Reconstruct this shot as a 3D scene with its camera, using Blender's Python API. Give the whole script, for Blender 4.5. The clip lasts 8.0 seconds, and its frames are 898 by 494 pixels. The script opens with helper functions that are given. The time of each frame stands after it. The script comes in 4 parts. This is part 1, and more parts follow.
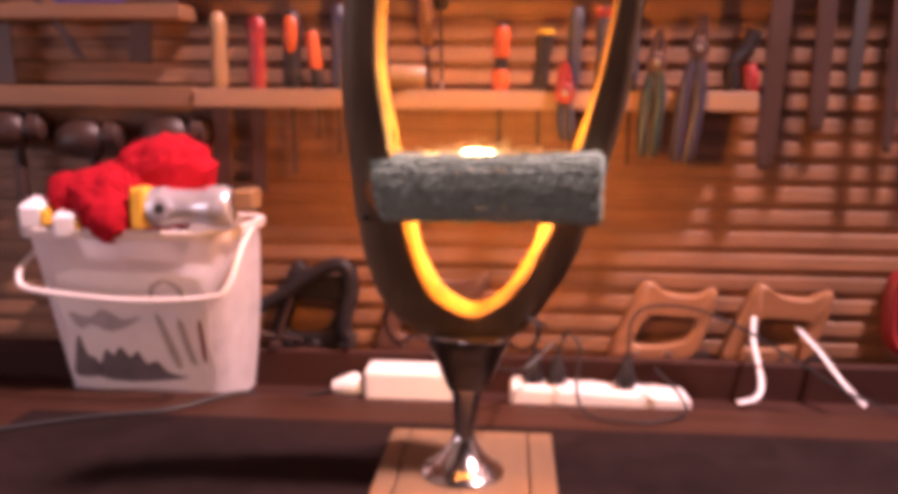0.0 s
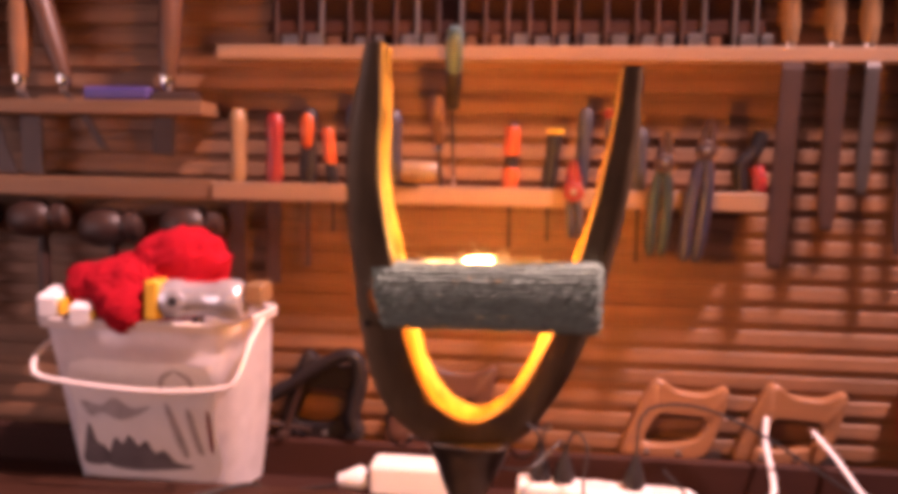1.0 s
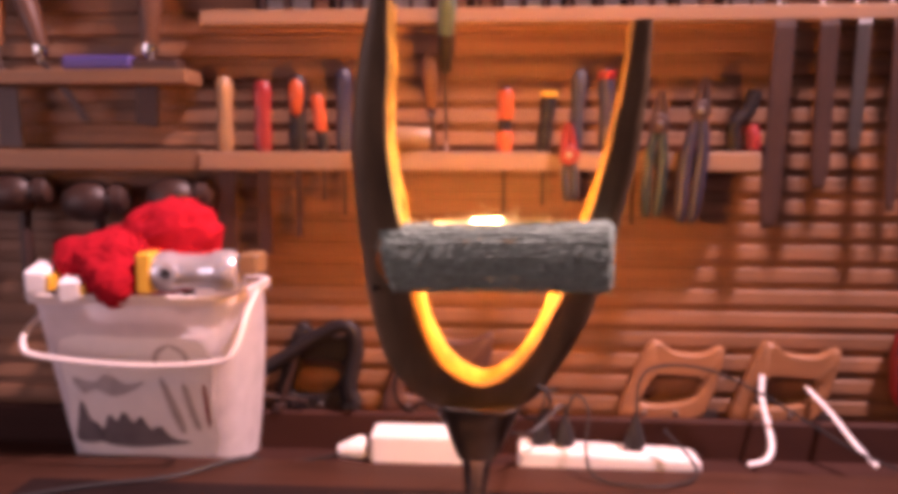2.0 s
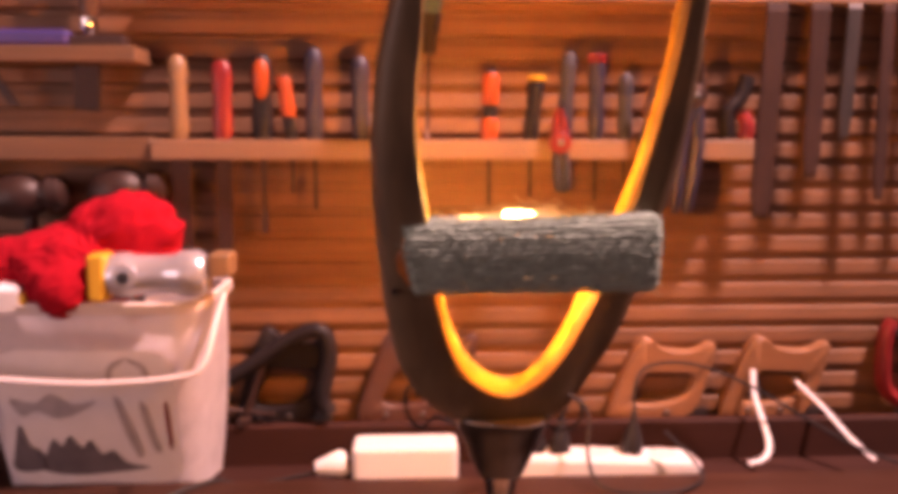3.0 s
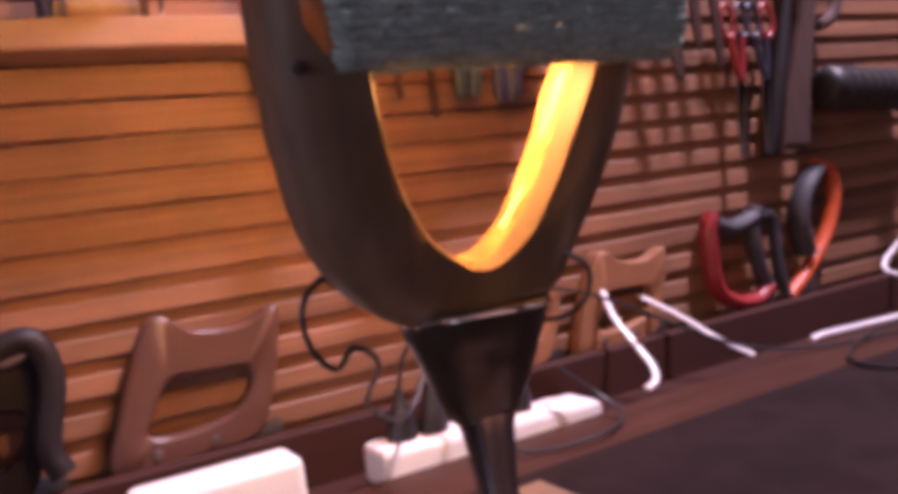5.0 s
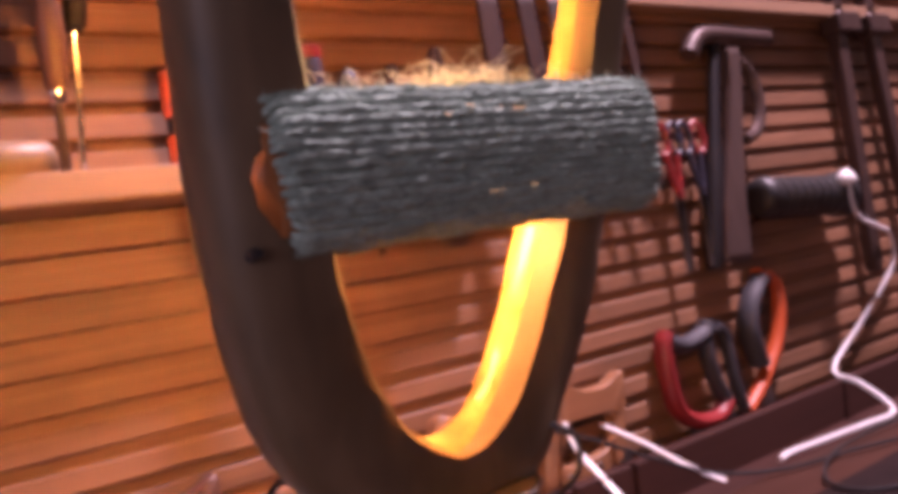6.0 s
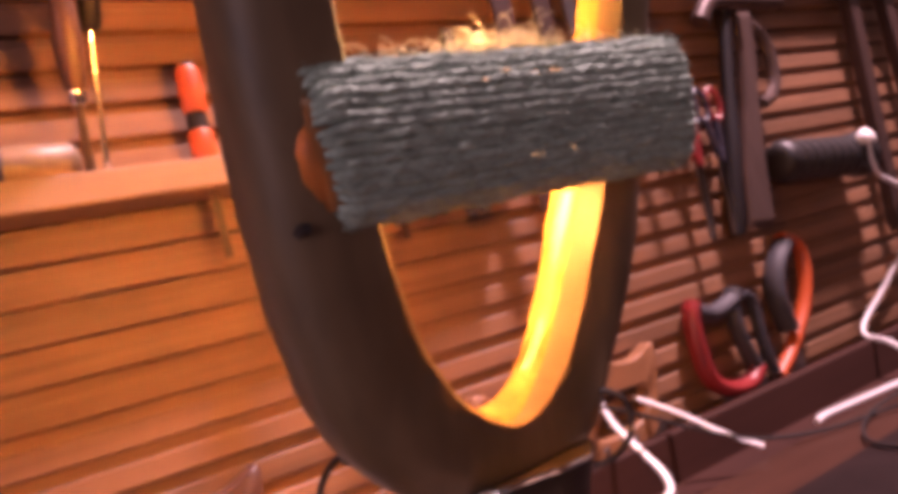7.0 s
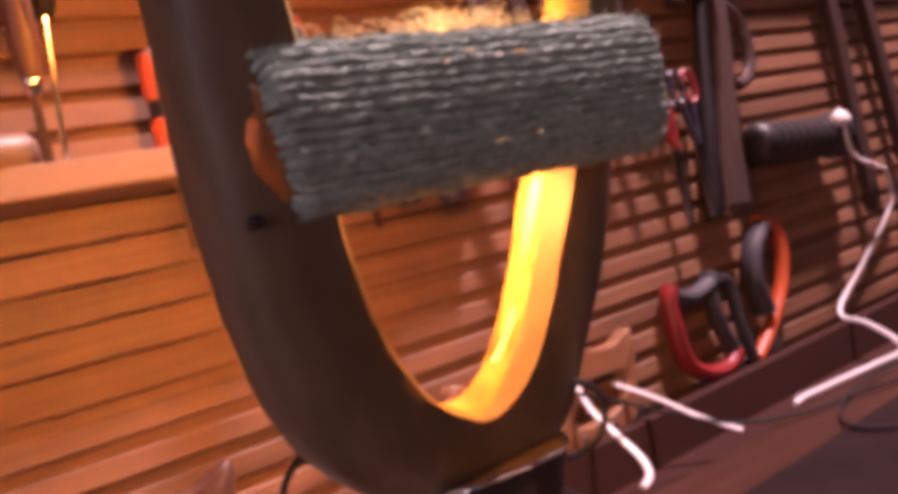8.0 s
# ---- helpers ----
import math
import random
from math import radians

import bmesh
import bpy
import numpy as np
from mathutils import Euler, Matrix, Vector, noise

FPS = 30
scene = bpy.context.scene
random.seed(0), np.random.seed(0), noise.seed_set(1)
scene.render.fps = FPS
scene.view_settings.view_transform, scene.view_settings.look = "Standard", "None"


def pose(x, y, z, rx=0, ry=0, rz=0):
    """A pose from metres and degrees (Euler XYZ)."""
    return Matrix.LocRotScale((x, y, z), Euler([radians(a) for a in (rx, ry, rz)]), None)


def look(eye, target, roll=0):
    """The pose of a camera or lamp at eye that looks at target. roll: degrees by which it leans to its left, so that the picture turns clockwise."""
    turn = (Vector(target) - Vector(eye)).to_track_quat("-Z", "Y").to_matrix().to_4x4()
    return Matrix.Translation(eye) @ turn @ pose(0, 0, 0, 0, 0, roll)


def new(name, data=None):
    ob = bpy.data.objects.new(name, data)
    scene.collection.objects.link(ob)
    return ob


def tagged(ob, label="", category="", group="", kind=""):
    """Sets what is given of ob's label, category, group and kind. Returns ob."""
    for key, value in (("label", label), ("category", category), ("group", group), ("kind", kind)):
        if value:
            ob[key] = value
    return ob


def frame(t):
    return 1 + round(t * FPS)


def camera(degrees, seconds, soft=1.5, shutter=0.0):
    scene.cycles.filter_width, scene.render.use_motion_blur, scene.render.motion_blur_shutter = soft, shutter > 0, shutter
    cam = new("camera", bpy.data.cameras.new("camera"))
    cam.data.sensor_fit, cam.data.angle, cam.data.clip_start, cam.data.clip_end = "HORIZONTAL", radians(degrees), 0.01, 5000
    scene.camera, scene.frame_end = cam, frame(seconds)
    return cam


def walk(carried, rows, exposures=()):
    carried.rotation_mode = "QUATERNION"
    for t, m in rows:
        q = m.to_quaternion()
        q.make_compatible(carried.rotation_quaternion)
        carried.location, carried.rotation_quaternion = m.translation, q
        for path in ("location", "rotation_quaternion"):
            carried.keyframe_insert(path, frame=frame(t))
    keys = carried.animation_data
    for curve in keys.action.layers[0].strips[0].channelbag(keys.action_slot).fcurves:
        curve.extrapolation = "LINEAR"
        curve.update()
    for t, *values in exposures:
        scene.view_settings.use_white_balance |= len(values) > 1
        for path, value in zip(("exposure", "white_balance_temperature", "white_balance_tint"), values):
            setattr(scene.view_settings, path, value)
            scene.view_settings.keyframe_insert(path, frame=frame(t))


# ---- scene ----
cam = camera(57.2, 8.0, soft=6.2, shutter=0.5)
PATH = [
    (0, (0.113, 0.237, 1.269), (-0.033, 2.205, 0.944), 0.5),
    (0.5, (0.13, 0.229, 1.296), (-0.084, 2.205, 1.077), 0.9),
    (1, (0.136, 0.233, 1.306), (-0.078, 2.215, 1.143), 1.2),
    (1.5, (0.128, 0.243, 1.302), (-0.055, 2.214, 1.019), 0.8),
    (2, (0.101, 0.24, 1.292), (-0.039, 2.223, 1.071), 0.1),
    (3.3, (-0.052, 0.375, 1.28), (0.193, 2.344, 1.022), -0.6),
    (3.5, (-0.088, 0.417, 1.269), (0.296, 2.349, 0.926), -1.7),
    (4, (-0.166, 0.493, 1.283), (0.675, 2.231, 0.76), -6.8),
    (4.2, (-0.187, 0.517, 1.257), (0.733, 2.23, 0.788), -5.6),
    (5.3, (-0.123, 0.685, 1.092), (0.858, 2.427, 1.071), -8.5),
    (5.5, (-0.134, 0.698, 1.104), (0.953, 2.378, 1.109), -7.7),
    (5.8, (-0.139, 0.689, 1.129), (0.953, 2.36, 1.252), -11.2),
    (6, (-0.125, 0.688, 1.145), (1.015, 2.327, 1.273), -11.4),
    (6.5, (-0.132, 0.699, 1.142), (1.008, 2.336, 1.279), -13.6),
    (7, (-0.136, 0.699, 1.14), (0.979, 2.356, 1.249), -14.7),
    (7.5, (-0.127, 0.705, 1.144), (1.016, 2.345, 1.226), -15.0),
    (8, (-0.123, 0.706, 1.14), (1.023, 2.344, 1.206), -15.6),
]
EXPOSURES = [(0.0, -0.02, 6100, 17), (0.6, -0.07, 6900, 23), (2.2, -0.12, 5950, 19), (3.3, -0.10, 7400, 27), (4.2, -0.15, 7300, 26), (5.2, -0.22, 4400, 4), (5.7, -0.20, 4400, 4), (6.0, -0.10, 5100, 12), (6.5, -0.03, 5300, 14), (7.0, 0.03, 5850, 20), (7.5, 0.02, 6500, 25), (8.0, -0.14, 5800, 19)]
walk(cam, [(t, look(eye, target, roll)) for t, eye, target, roll in PATH], EXPOSURES)

# ---- light ----
world = bpy.data.worlds.new("world")
scene.world = world
world.use_nodes = True
bg = world.node_tree.nodes["Background"]
bg.inputs["Color"].default_value = (0.55, 0.62, 0.8, 1)
bg.inputs["Strength"].default_value = 0.025


def area(name, at, to, w, h, power, colour):
    d = bpy.data.lights.new(name, "AREA")
    d.shape, d.size, d.size_y, d.energy, d.color = "RECTANGLE", w, h, power, colour
    ob = new(name, d)
    ob.matrix_world = look(at, to)
    return ob


CEIL = (1.44, 0.57, 3.68)
area("ceiling_lamp_light", CEIL, (0.35, 1.35, 0.9), 0.26, 0.18, 285, (1.0, 0.62, 0.60))
AMBER = (1.0, 0.31, 0.035)
area("lamp_glow_up", (0.083, 0.975, 1.2400), (0.083, 1.14, 1.36), 0.06, 0.012, 3.6, AMBER)
area("lamp_glow_down", (0.083, 1.001, 1.184), (0.083, 1.02, 1.05), 0.10, 0.012, 1.05, (1.0, 0.34, 0.055))
for lx, power in ((0.060, 0.030), (0.084, 0.055), (0.110, 0.030)):
    d = bpy.data.lights.new("led_light", "POINT")
    d.energy, d.color, d.shadow_soft_size = power, (1.0, 0.55, 0.16), 0.0025
    new("led_light", d).matrix_world = pose(lx, 0.974, 1.2430)
# Hidden point lamp added inside the left end plug to make it glow.
d = bpy.data.lights.new("end_plug_fill_light", "POINT")
d.energy, d.color, d.shadow_soft_size = 0.020, (1.0, 0.38, 0.09), 0.003
new("end_plug_fill_light", d).matrix_world = pose(-0.010, 0.957, 1.200)
# Unseen fill lamp added behind the camera to brighten what faces it.
area("front_fill_light", (-0.35, -2.19, 1.75), (-0.2, 1.3, 1.1), 1.3, 1.0, 3, (1.0, 0.80, 0.95))
# Second fill lamp, added at the left to lift the bucket.
area("side_fill_light", (-1.49, 0.25, 1.30), (-0.3, 1.3, 1.05), 0.8, 0.6, 7.0, (1.0, 0.74, 0.77))


# ---- materials ----
def mat(name, colour, rough=0.6, metal=0.0, dark=0.75, grain=(40, 40, 40), amount=0.5, bump=0.15, vary=0.0, spec=0.5, wear=6.0):
    """A surface with fine grain, a coarse second mottling and a bump, in metres."""
    m = bpy.data.materials.new(name)
    m.use_nodes = True
    nt = m.node_tree
    b = nt.nodes["Principled BSDF"]
    tc = nt.nodes.new("ShaderNodeTexCoord")
    mp = nt.nodes.new("ShaderNodeMapping")
    mp.inputs["Scale"].default_value = grain
    info = nt.nodes.new("ShaderNodeObjectInfo")
    add = nt.nodes.new("ShaderNodeVectorMath")
    add.operation = "ADD"
    sc = nt.nodes.new("ShaderNodeVectorMath")
    sc.operation = "SCALE"
    sc.inputs["Scale"].default_value = 7.0
    cmb = nt.nodes.new("ShaderNodeCombineXYZ")
    for k in "XYZ":
        nt.links.new(info.outputs["Random"], cmb.inputs[k])
    nt.links.new(cmb.outputs[0], sc.inputs[0])
    nt.links.new(tc.outputs["Object"], add.inputs[0])
    nt.links.new(sc.outputs[0], add.inputs[1])
    nt.links.new(add.outputs[0], mp.inputs["Vector"])
    n1 = nt.nodes.new("ShaderNodeTexNoise")
    n1.inputs["Scale"].default_value, n1.inputs["Detail"].default_value = 1.0, 5.0
    n1.inputs["Distortion"].default_value = 0.6
    nt.links.new(mp.outputs[0], n1.inputs["Vector"])
    n2 = nt.nodes.new("ShaderNodeTexNoise")
    n2.inputs["Scale"].default_value, n2.inputs["Detail"].default_value = wear, 3.0
    nt.links.new(add.outputs[0], n2.inputs["Vector"])
    mixf = nt.nodes.new("ShaderNodeMath")
    mixf.operation = "MULTIPLY_ADD"
    mixf.inputs[1].default_value = 0.6
    half = nt.nodes.new("ShaderNodeMath")
    half.operation = "MULTIPLY"
    half.inputs[1].default_value = 0.4
    nt.links.new(n2.outputs["Fac"], half.inputs[0])
    nt.links.new(n1.outputs["Fac"], mixf.inputs[0])
    nt.links.new(half.outputs[0], mixf.inputs[2])
    ramp = nt.nodes.new("ShaderNodeValToRGB")
    lo, hi = 0.5 - 0.5 * (1 - amount * 0.6), 0.5 + 0.5 * (1 - amount * 0.6)
    ramp.color_ramp.elements[0].position, ramp.color_ramp.elements[1].position = max(0.0, lo), min(1.0, hi)
    ramp.color_ramp.elements[0].color = (*[c * dark for c in colour], 1)
    ramp.color_ramp.elements[1].color = (*colour, 1)
    nt.links.new(mixf.outputs[0], ramp.inputs["Fac"])
    hsv = nt.nodes.new("ShaderNodeHueSaturation")
    val = nt.nodes.new("ShaderNodeMath")
    val.operation = "MULTIPLY_ADD"
    val.inputs[1].default_value, val.inputs[2].default_value = vary, 1.0 - vary * 0.5
    nt.links.new(info.outputs["Random"], val.inputs[0])
    nt.links.new(val.outputs[0], hsv.inputs["Value"])
    nt.links.new(ramp.outputs["Color"], hsv.inputs["Color"])
    nt.links.new(hsv.outputs["Color"], b.inputs["Base Color"])
    b.inputs["Roughness"].default_value, b.inputs["Metallic"].default_value = rough, metal
    b.inputs["Specular IOR Level"].default_value = spec
    bp = nt.nodes.new("ShaderNodeBump")
    bp.inputs["Strength"].default_value, bp.inputs["Distance"].default_value = bump, 0.002
    nt.links.new(mixf.outputs[0], bp.inputs["Height"])
    nt.links.new(bp.outputs["Normal"], b.inputs["Normal"])
    return m


def glow(name, colour, strength):
    m = bpy.data.materials.new(name)
    m.use_nodes = True
    b = m.node_tree.nodes["Principled BSDF"]
    b.inputs["Base Color"].default_value = (*colour, 1)
    b.inputs["Emission Color"].default_value, b.inputs["Emission Strength"].default_value = (*colour, 1), strength
    return m


def thin_plastic(name, colour, clear, passing=0.6):
    """Milky plastic: part of the light goes straight through, part is scattered to both sides."""
    m = bpy.data.materials.new(name)
    m.use_nodes = True
    nt = m.node_tree
    b = nt.nodes["Principled BSDF"]
    b.inputs["Base Color"].default_value, b.inputs["Roughness"].default_value = (*colour, 1), 0.35
    tl, tp = nt.nodes.new("ShaderNodeBsdfTranslucent"), nt.nodes.new("ShaderNodeBsdfTransparent")
    tl.inputs["Color"].default_value = (*colour, 1)
    a, c = nt.nodes.new("ShaderNodeMixShader"), nt.nodes.new("ShaderNodeMixShader")
    n = nt.nodes.new("ShaderNodeTexNoise")
    n.inputs["Scale"].default_value = 9.0
    r = nt.nodes.new("ShaderNodeMapRange")
    r.inputs["To Min"].default_value, r.inputs["To Max"].default_value = clear * 0.6, clear * 1.4
    nt.links.new(n.outputs["Fac"], r.inputs["Value"])
    nt.links.new(r.outputs[0], c.inputs[0])
    a.inputs[0].default_value = passing
    nt.links.new(b.outputs[0], a.inputs[1])
    nt.links.new(tl.outputs[0], a.inputs[2])
    nt.links.new(a.outputs[0], c.inputs[1])
    nt.links.new(tp.outputs[0], c.inputs[2])
    nt.links.new(c.outputs[0], nt.nodes["Material Output"].inputs["Surface"])
    return m


M_fibre = thin_plastic("rope_fibre", (0.94, 0.86, 0.66), 0.02)
GX = (3.5, 90, 90)      # grain that runs along x
GZ = (120, 120, 6)      # grain that runs along z
M_slat = mat("pine_slat", (0.290, 0.140, 0.072), 0.6, grain=GX, dark=0.50, amount=0.92, vary=0.30, bump=0.35, wear=14)
# Same pine as M_shelf, with the dimmer amber light put into its colour.
M_shelf_b = mat("pine_shelf_shaded", (0.229, 0.115, 0.056), 0.6, grain=GX, dark=0.6, amount=0.8, vary=0.1)
M_shelf = mat("pine_shelf", (0.311, 0.181, 0.107), 0.6, grain=GX, dark=0.72, amount=0.7, vary=0.1)
# Colour that stands for the shade in the seams between slats.
M_seam_shade = mat("seam_shade", (0.111, 0.050, 0.027), 0.9)
M_bench = mat("bench_wood", (0.066, 0.028, 0.018), 0.5, grain=(4, 60, 60), dark=0.45, amount=0.9, wear=5, bump=0.2, spec=0.12)
M_rail = mat("stained_rail", (0.050, 0.020, 0.015), 0.7, grain=(4, 60, 60), dark=0.6, amount=0.7, spec=0.15)
M_mat = mat("worn_dark_sheet", (0.026, 0.015, 0.014), 0.75, grain=(18, 18, 18), dark=0.35, amount=0.95, wear=4, spec=0.08)
M_lamp = mat("ebonised_wood", (0.165, 0.108, 0.056), 0.52, grain=(50, 50, 7), dark=0.40, amount=0.9, bump=0.16, wear=25)
M_inner = mat("varnished_inner_wood", (0.56, 0.35, 0.07), 0.2, grain=(60, 40, 16), dark=0.22, amount=0.98, bump=0.4, wear=38)
M_rope = mat("grey_green_rope", (0.460, 0.575, 0.490), 0.95, grain=(260, 700, 700), dark=0.28, amount=0.95, bump=0.7, wear=90, spec=0.1)
M_shell = mat("raw_inner_shell", (0.42, 0.17, 0.05), 0.6, grain=(60, 60, 60), amount=0.9, wear=60)
M_collar = mat("dark_collar", (0.042, 0.030, 0.022), 0.28, grain=(45, 45, 30), dark=0.3, amount=0.95, bump=0.5, wear=40)
M_chrome = mat("chrome", (0.72, 0.71, 0.70), 0.14, 1.0, dark=0.9, bump=0.02)
M_stem = mat("dull_chrome", (0.40, 0.38, 0.38), 0.24, 1.0, dark=0.7, bump=0.03)
M_alu = mat("silver_can", (0.66, 0.65, 0.70), 0.25, 0.55, dark=0.8, bump=0.02)
M_steel = mat("tool_steel", (0.36, 0.34, 0.34), 0.38, 1.0, dark=0.55, grain=(60, 60, 8), amount=0.8, bump=0.08)
M_dsteel = mat("blackened_steel", (0.075, 0.041, 0.034), 0.5, 0.3, dark=0.5, grain=(50, 50, 20), amount=0.8)
M_wrench = mat("worn_brown_steel", (0.148, 0.100, 0.089), 0.42, 0.5, dark=0.5, grain=(60, 60, 12), amount=0.8)
M_board = mat("brown_base_wood", (0.244, 0.148, 0.081), 0.5, grain=(70, 5, 70), dark=0.7, amount=0.8)
M_hw = mat("handle_pale_wood", (0.274, 0.159, 0.078), 0.45, grain=GZ, dark=0.7, amount=0.7, vary=0.15)
M_hb = mat("handle_brown_wood", (0.111, 0.049, 0.028), 0.45, grain=GZ, dark=0.6, amount=0.7, vary=0.2)
M_hd = mat("dark_mallet_wood", (0.041, 0.018, 0.013), 0.5, grain=GZ, dark=0.55, amount=0.8)
M_saww = mat("saw_handle_wood", (0.29, 0.135, 0.062), 0.45, grain=(9, 80, 80), dark=0.68, amount=0.8, vary=0.12)
M_sawb = mat("saw_handle_brown", (0.105, 0.046, 0.030), 0.45, grain=(9, 80, 80), dark=0.68, amount=0.8)
M_red = mat("red_plastic", (0.240, 0.018, 0.019), 0.4, dark=0.8, bump=0.04)
M_orange = mat("orange_plastic", (0.440, 0.072, 0.014), 0.4, dark=0.85, bump=0.04)
M_black = mat("black_plastic", (0.017, 0.014, 0.016), 0.5, dark=0.7, bump=0.05, spec=0.25)
M_grip = mat("dark_grey_grip", (0.040, 0.037, 0.046), 0.6, dark=0.7)
M_teal = mat("grey_teal_plastic", (0.075, 0.13, 0.135), 0.4, dark=0.8)
M_green = mat("green_black_plastic", (0.020, 0.034, 0.031), 0.45, dark=0.7)
M_blue = mat("navy_plastic", (0.030, 0.027, 0.050), 0.45, dark=0.7)
M_violet = mat("blue_violet_plastic", (0.07, 0.05, 0.22), 0.45, dark=0.8)
M_yellow = mat("yellow_plastic", (0.75, 0.42, 0.03), 0.45, dark=0.85)
M_white = mat("white_plastic", (0.82, 0.79, 0.78), 0.35, dark=0.92, bump=0.03)
M_cord = mat("white_cord", (0.80, 0.76, 0.77), 0.4, dark=0.9, bump=0.03)
M_rubber = mat("black_rubber", (0.02, 0.017, 0.018), 0.5, dark=0.7, bump=0.04)
M_cloth = mat("red_fleece", (0.416, 0.010, 0.021), 0.95, dark=0.72, grain=(260, 260, 260), amount=0.6, bump=0.4, wear=22, spec=0.1)
M_bucket = thin_plastic("milky_bucket_plastic", (0.96, 0.94, 0.99), 0.32, 0.42)
M_rim = mat("milky_rim", (0.80, 0.71, 0.68), 0.35, dark=0.9, bump=0.03)
M_paper = mat("white_label", (0.92, 0.89, 0.91), 0.55, dark=0.86, wear=30, amount=0.8, bump=0.03)
M_print = mat("grey_print", (0.20, 0.18, 0.20), 0.6, dark=0.5, wear=60, amount=0.95, bump=0.02)
M_print2 = mat("pale_print", (0.55, 0.49, 0.50), 0.6, dark=0.6, wear=50, amount=0.95, bump=0.02)
M_paler = mat("faint_print", (0.60, 0.54, 0.54), 0.6, dark=0.6, wear=50, amount=0.95, bump=0.02)
M_stuffing = mat("stored_paper", (0.84, 0.78, 0.78), 0.7, dark=0.6, wear=25, amount=0.8)
M_plaster = mat("grey_plaster", (0.20, 0.165, 0.135), 0.85, grain=(30, 30, 30), dark=0.8)
M_floor = mat("concrete_floor", (0.16, 0.14, 0.12), 0.8, grain=(12, 12, 12), dark=0.7)
M_led = glow("amber_led", (1.0, 0.55, 0.16), 800.0)
M_led2 = glow("amber_back_led", (1.0, 0.31, 0.035), 40.0)
M_chip = glow("amber_chip", (1.0, 0.55, 0.15), 16.0)
# Emission for the slivers that imitate light leaking through the rope.
M_gleam = glow("amber_gleam", (1.0, 0.50, 0.20), 1.1)
M_tube = glow("ceiling_lamp_diffuser", (1.0, 0.86, 0.80), 6.0)


# ---- helpers for shapes ----
BASE = {}


def thing(name, base, label, category, group="", kind=""):
    ob = new(name)
    ob.location = base
    ob.empty_display_size = 0.02
    BASE[ob] = Vector(base)
    return tagged(ob, label, category, group, kind)


def part(name, bm, material, parent, label="", smooth=False):
    """One mesh under a thing or a part; bm is in world metres."""
    base = BASE[parent] if parent else Vector()
    bmesh.ops.translate(bm, verts=bm.verts, vec=-base)
    bmesh.ops.recalc_face_normals(bm, faces=bm.faces)
    me = bpy.data.meshes.new(name)
    bm.to_mesh(me)
    bm.free()
    if smooth:
        me.shade_smooth()
        me.set_sharp_from_angle(angle=radians(42))
    for m in material if isinstance(material, tuple) else (material,):
        me.materials.append(m)
    ob = new(name, me)
    if parent:
        ob.parent = parent
    BASE[ob] = base
    return tagged(ob, label)


def solo(name, bm, material, label, category, group="", kind="", smooth=False):
    """A thing of one mesh, its origin at the world's origin."""
    return tagged(part(name, bm, material, None, "", smooth), label, category, group, kind)


def box(bm, x0, x1, y0, y1, z0, z1, bevel=0.0, turn=None, seg=1):
    r = bmesh.ops.create_cube(bm, size=1.0)
    vs = r["verts"]
    bmesh.ops.scale(bm, verts=vs, vec=(x1 - x0, y1 - y0, z1 - z0))
    if bevel:
        es = list({e for v in vs for e in v.link_edges})
        q = bmesh.ops.bevel(bm, geom=es, offset=bevel, segments=seg, affect="EDGES", profile=0.5)
        vs = list({v for f in q["faces"] for v in f.verts} | {v for v in vs if v.is_valid})
    if turn:
        bmesh.ops.rotate(bm, verts=vs, cent=(0, 0, 0), matrix=Euler([radians(a) for a in turn]).to_matrix())
    bmesh.ops.translate(bm, verts=vs, vec=((x0 + x1) / 2, (y0 + y1) / 2, (z0 + z1) / 2))
    return bm


def new_box(*a, **k):
    return box(bmesh.new(), *a, **k)


def skin(bm, rings, closed=True, caps=True, loop=False, index=None):
    """Joins rings of equal count into a skin."""
    vs = [[bm.verts.new(p) for p in r] for r in rings]
    n = len(rings[0])
    pairs = list(zip(vs, vs[1:])) + ([(vs[-1], vs[0])] if loop else [])
    for a, b in pairs:
        for i in range(n if closed else n - 1):
            j = (i + 1) % n
            f = bm.faces.new((a[i], a[j], b[j], b[i]))
            if index:
                f.material_index = index(i)
    if caps and not loop and closed:
        bm.faces.new(vs[0][::-1])
        bm.faces.new(vs[-1])
    return bm


def circle(c, u, v, ru, rv, n):
    return [c + u * (ru * math.cos(2 * math.pi * i / n)) + v * (rv * math.sin(2 * math.pi * i / n)) for i in range(n)]


def axes(d):
    d = d.normalized()
    u = d.cross(Vector((0, 0, 1)) if abs(d.z) < 0.9 else Vector((1, 0, 0))).normalized()
    return u, d.cross(u).normalized()


def turned(bm, p0, p1, profile, n=12, flat=1.0):
    """A turned shape from p0 to p1: profile of (share of the length, radius); flat squeezes it along y."""
    p0, p1 = Vector(p0), Vector(p1)
    u, v = axes(p1 - p0)
    if abs((p1 - p0).normalized().z) >= 0.9:
        u, v = Vector((1, 0, 0)), Vector((0, 1, 0))
    return skin(bm, [circle(p0.lerp(p1, s), u, v, r, r * flat, n) for s, r in profile])


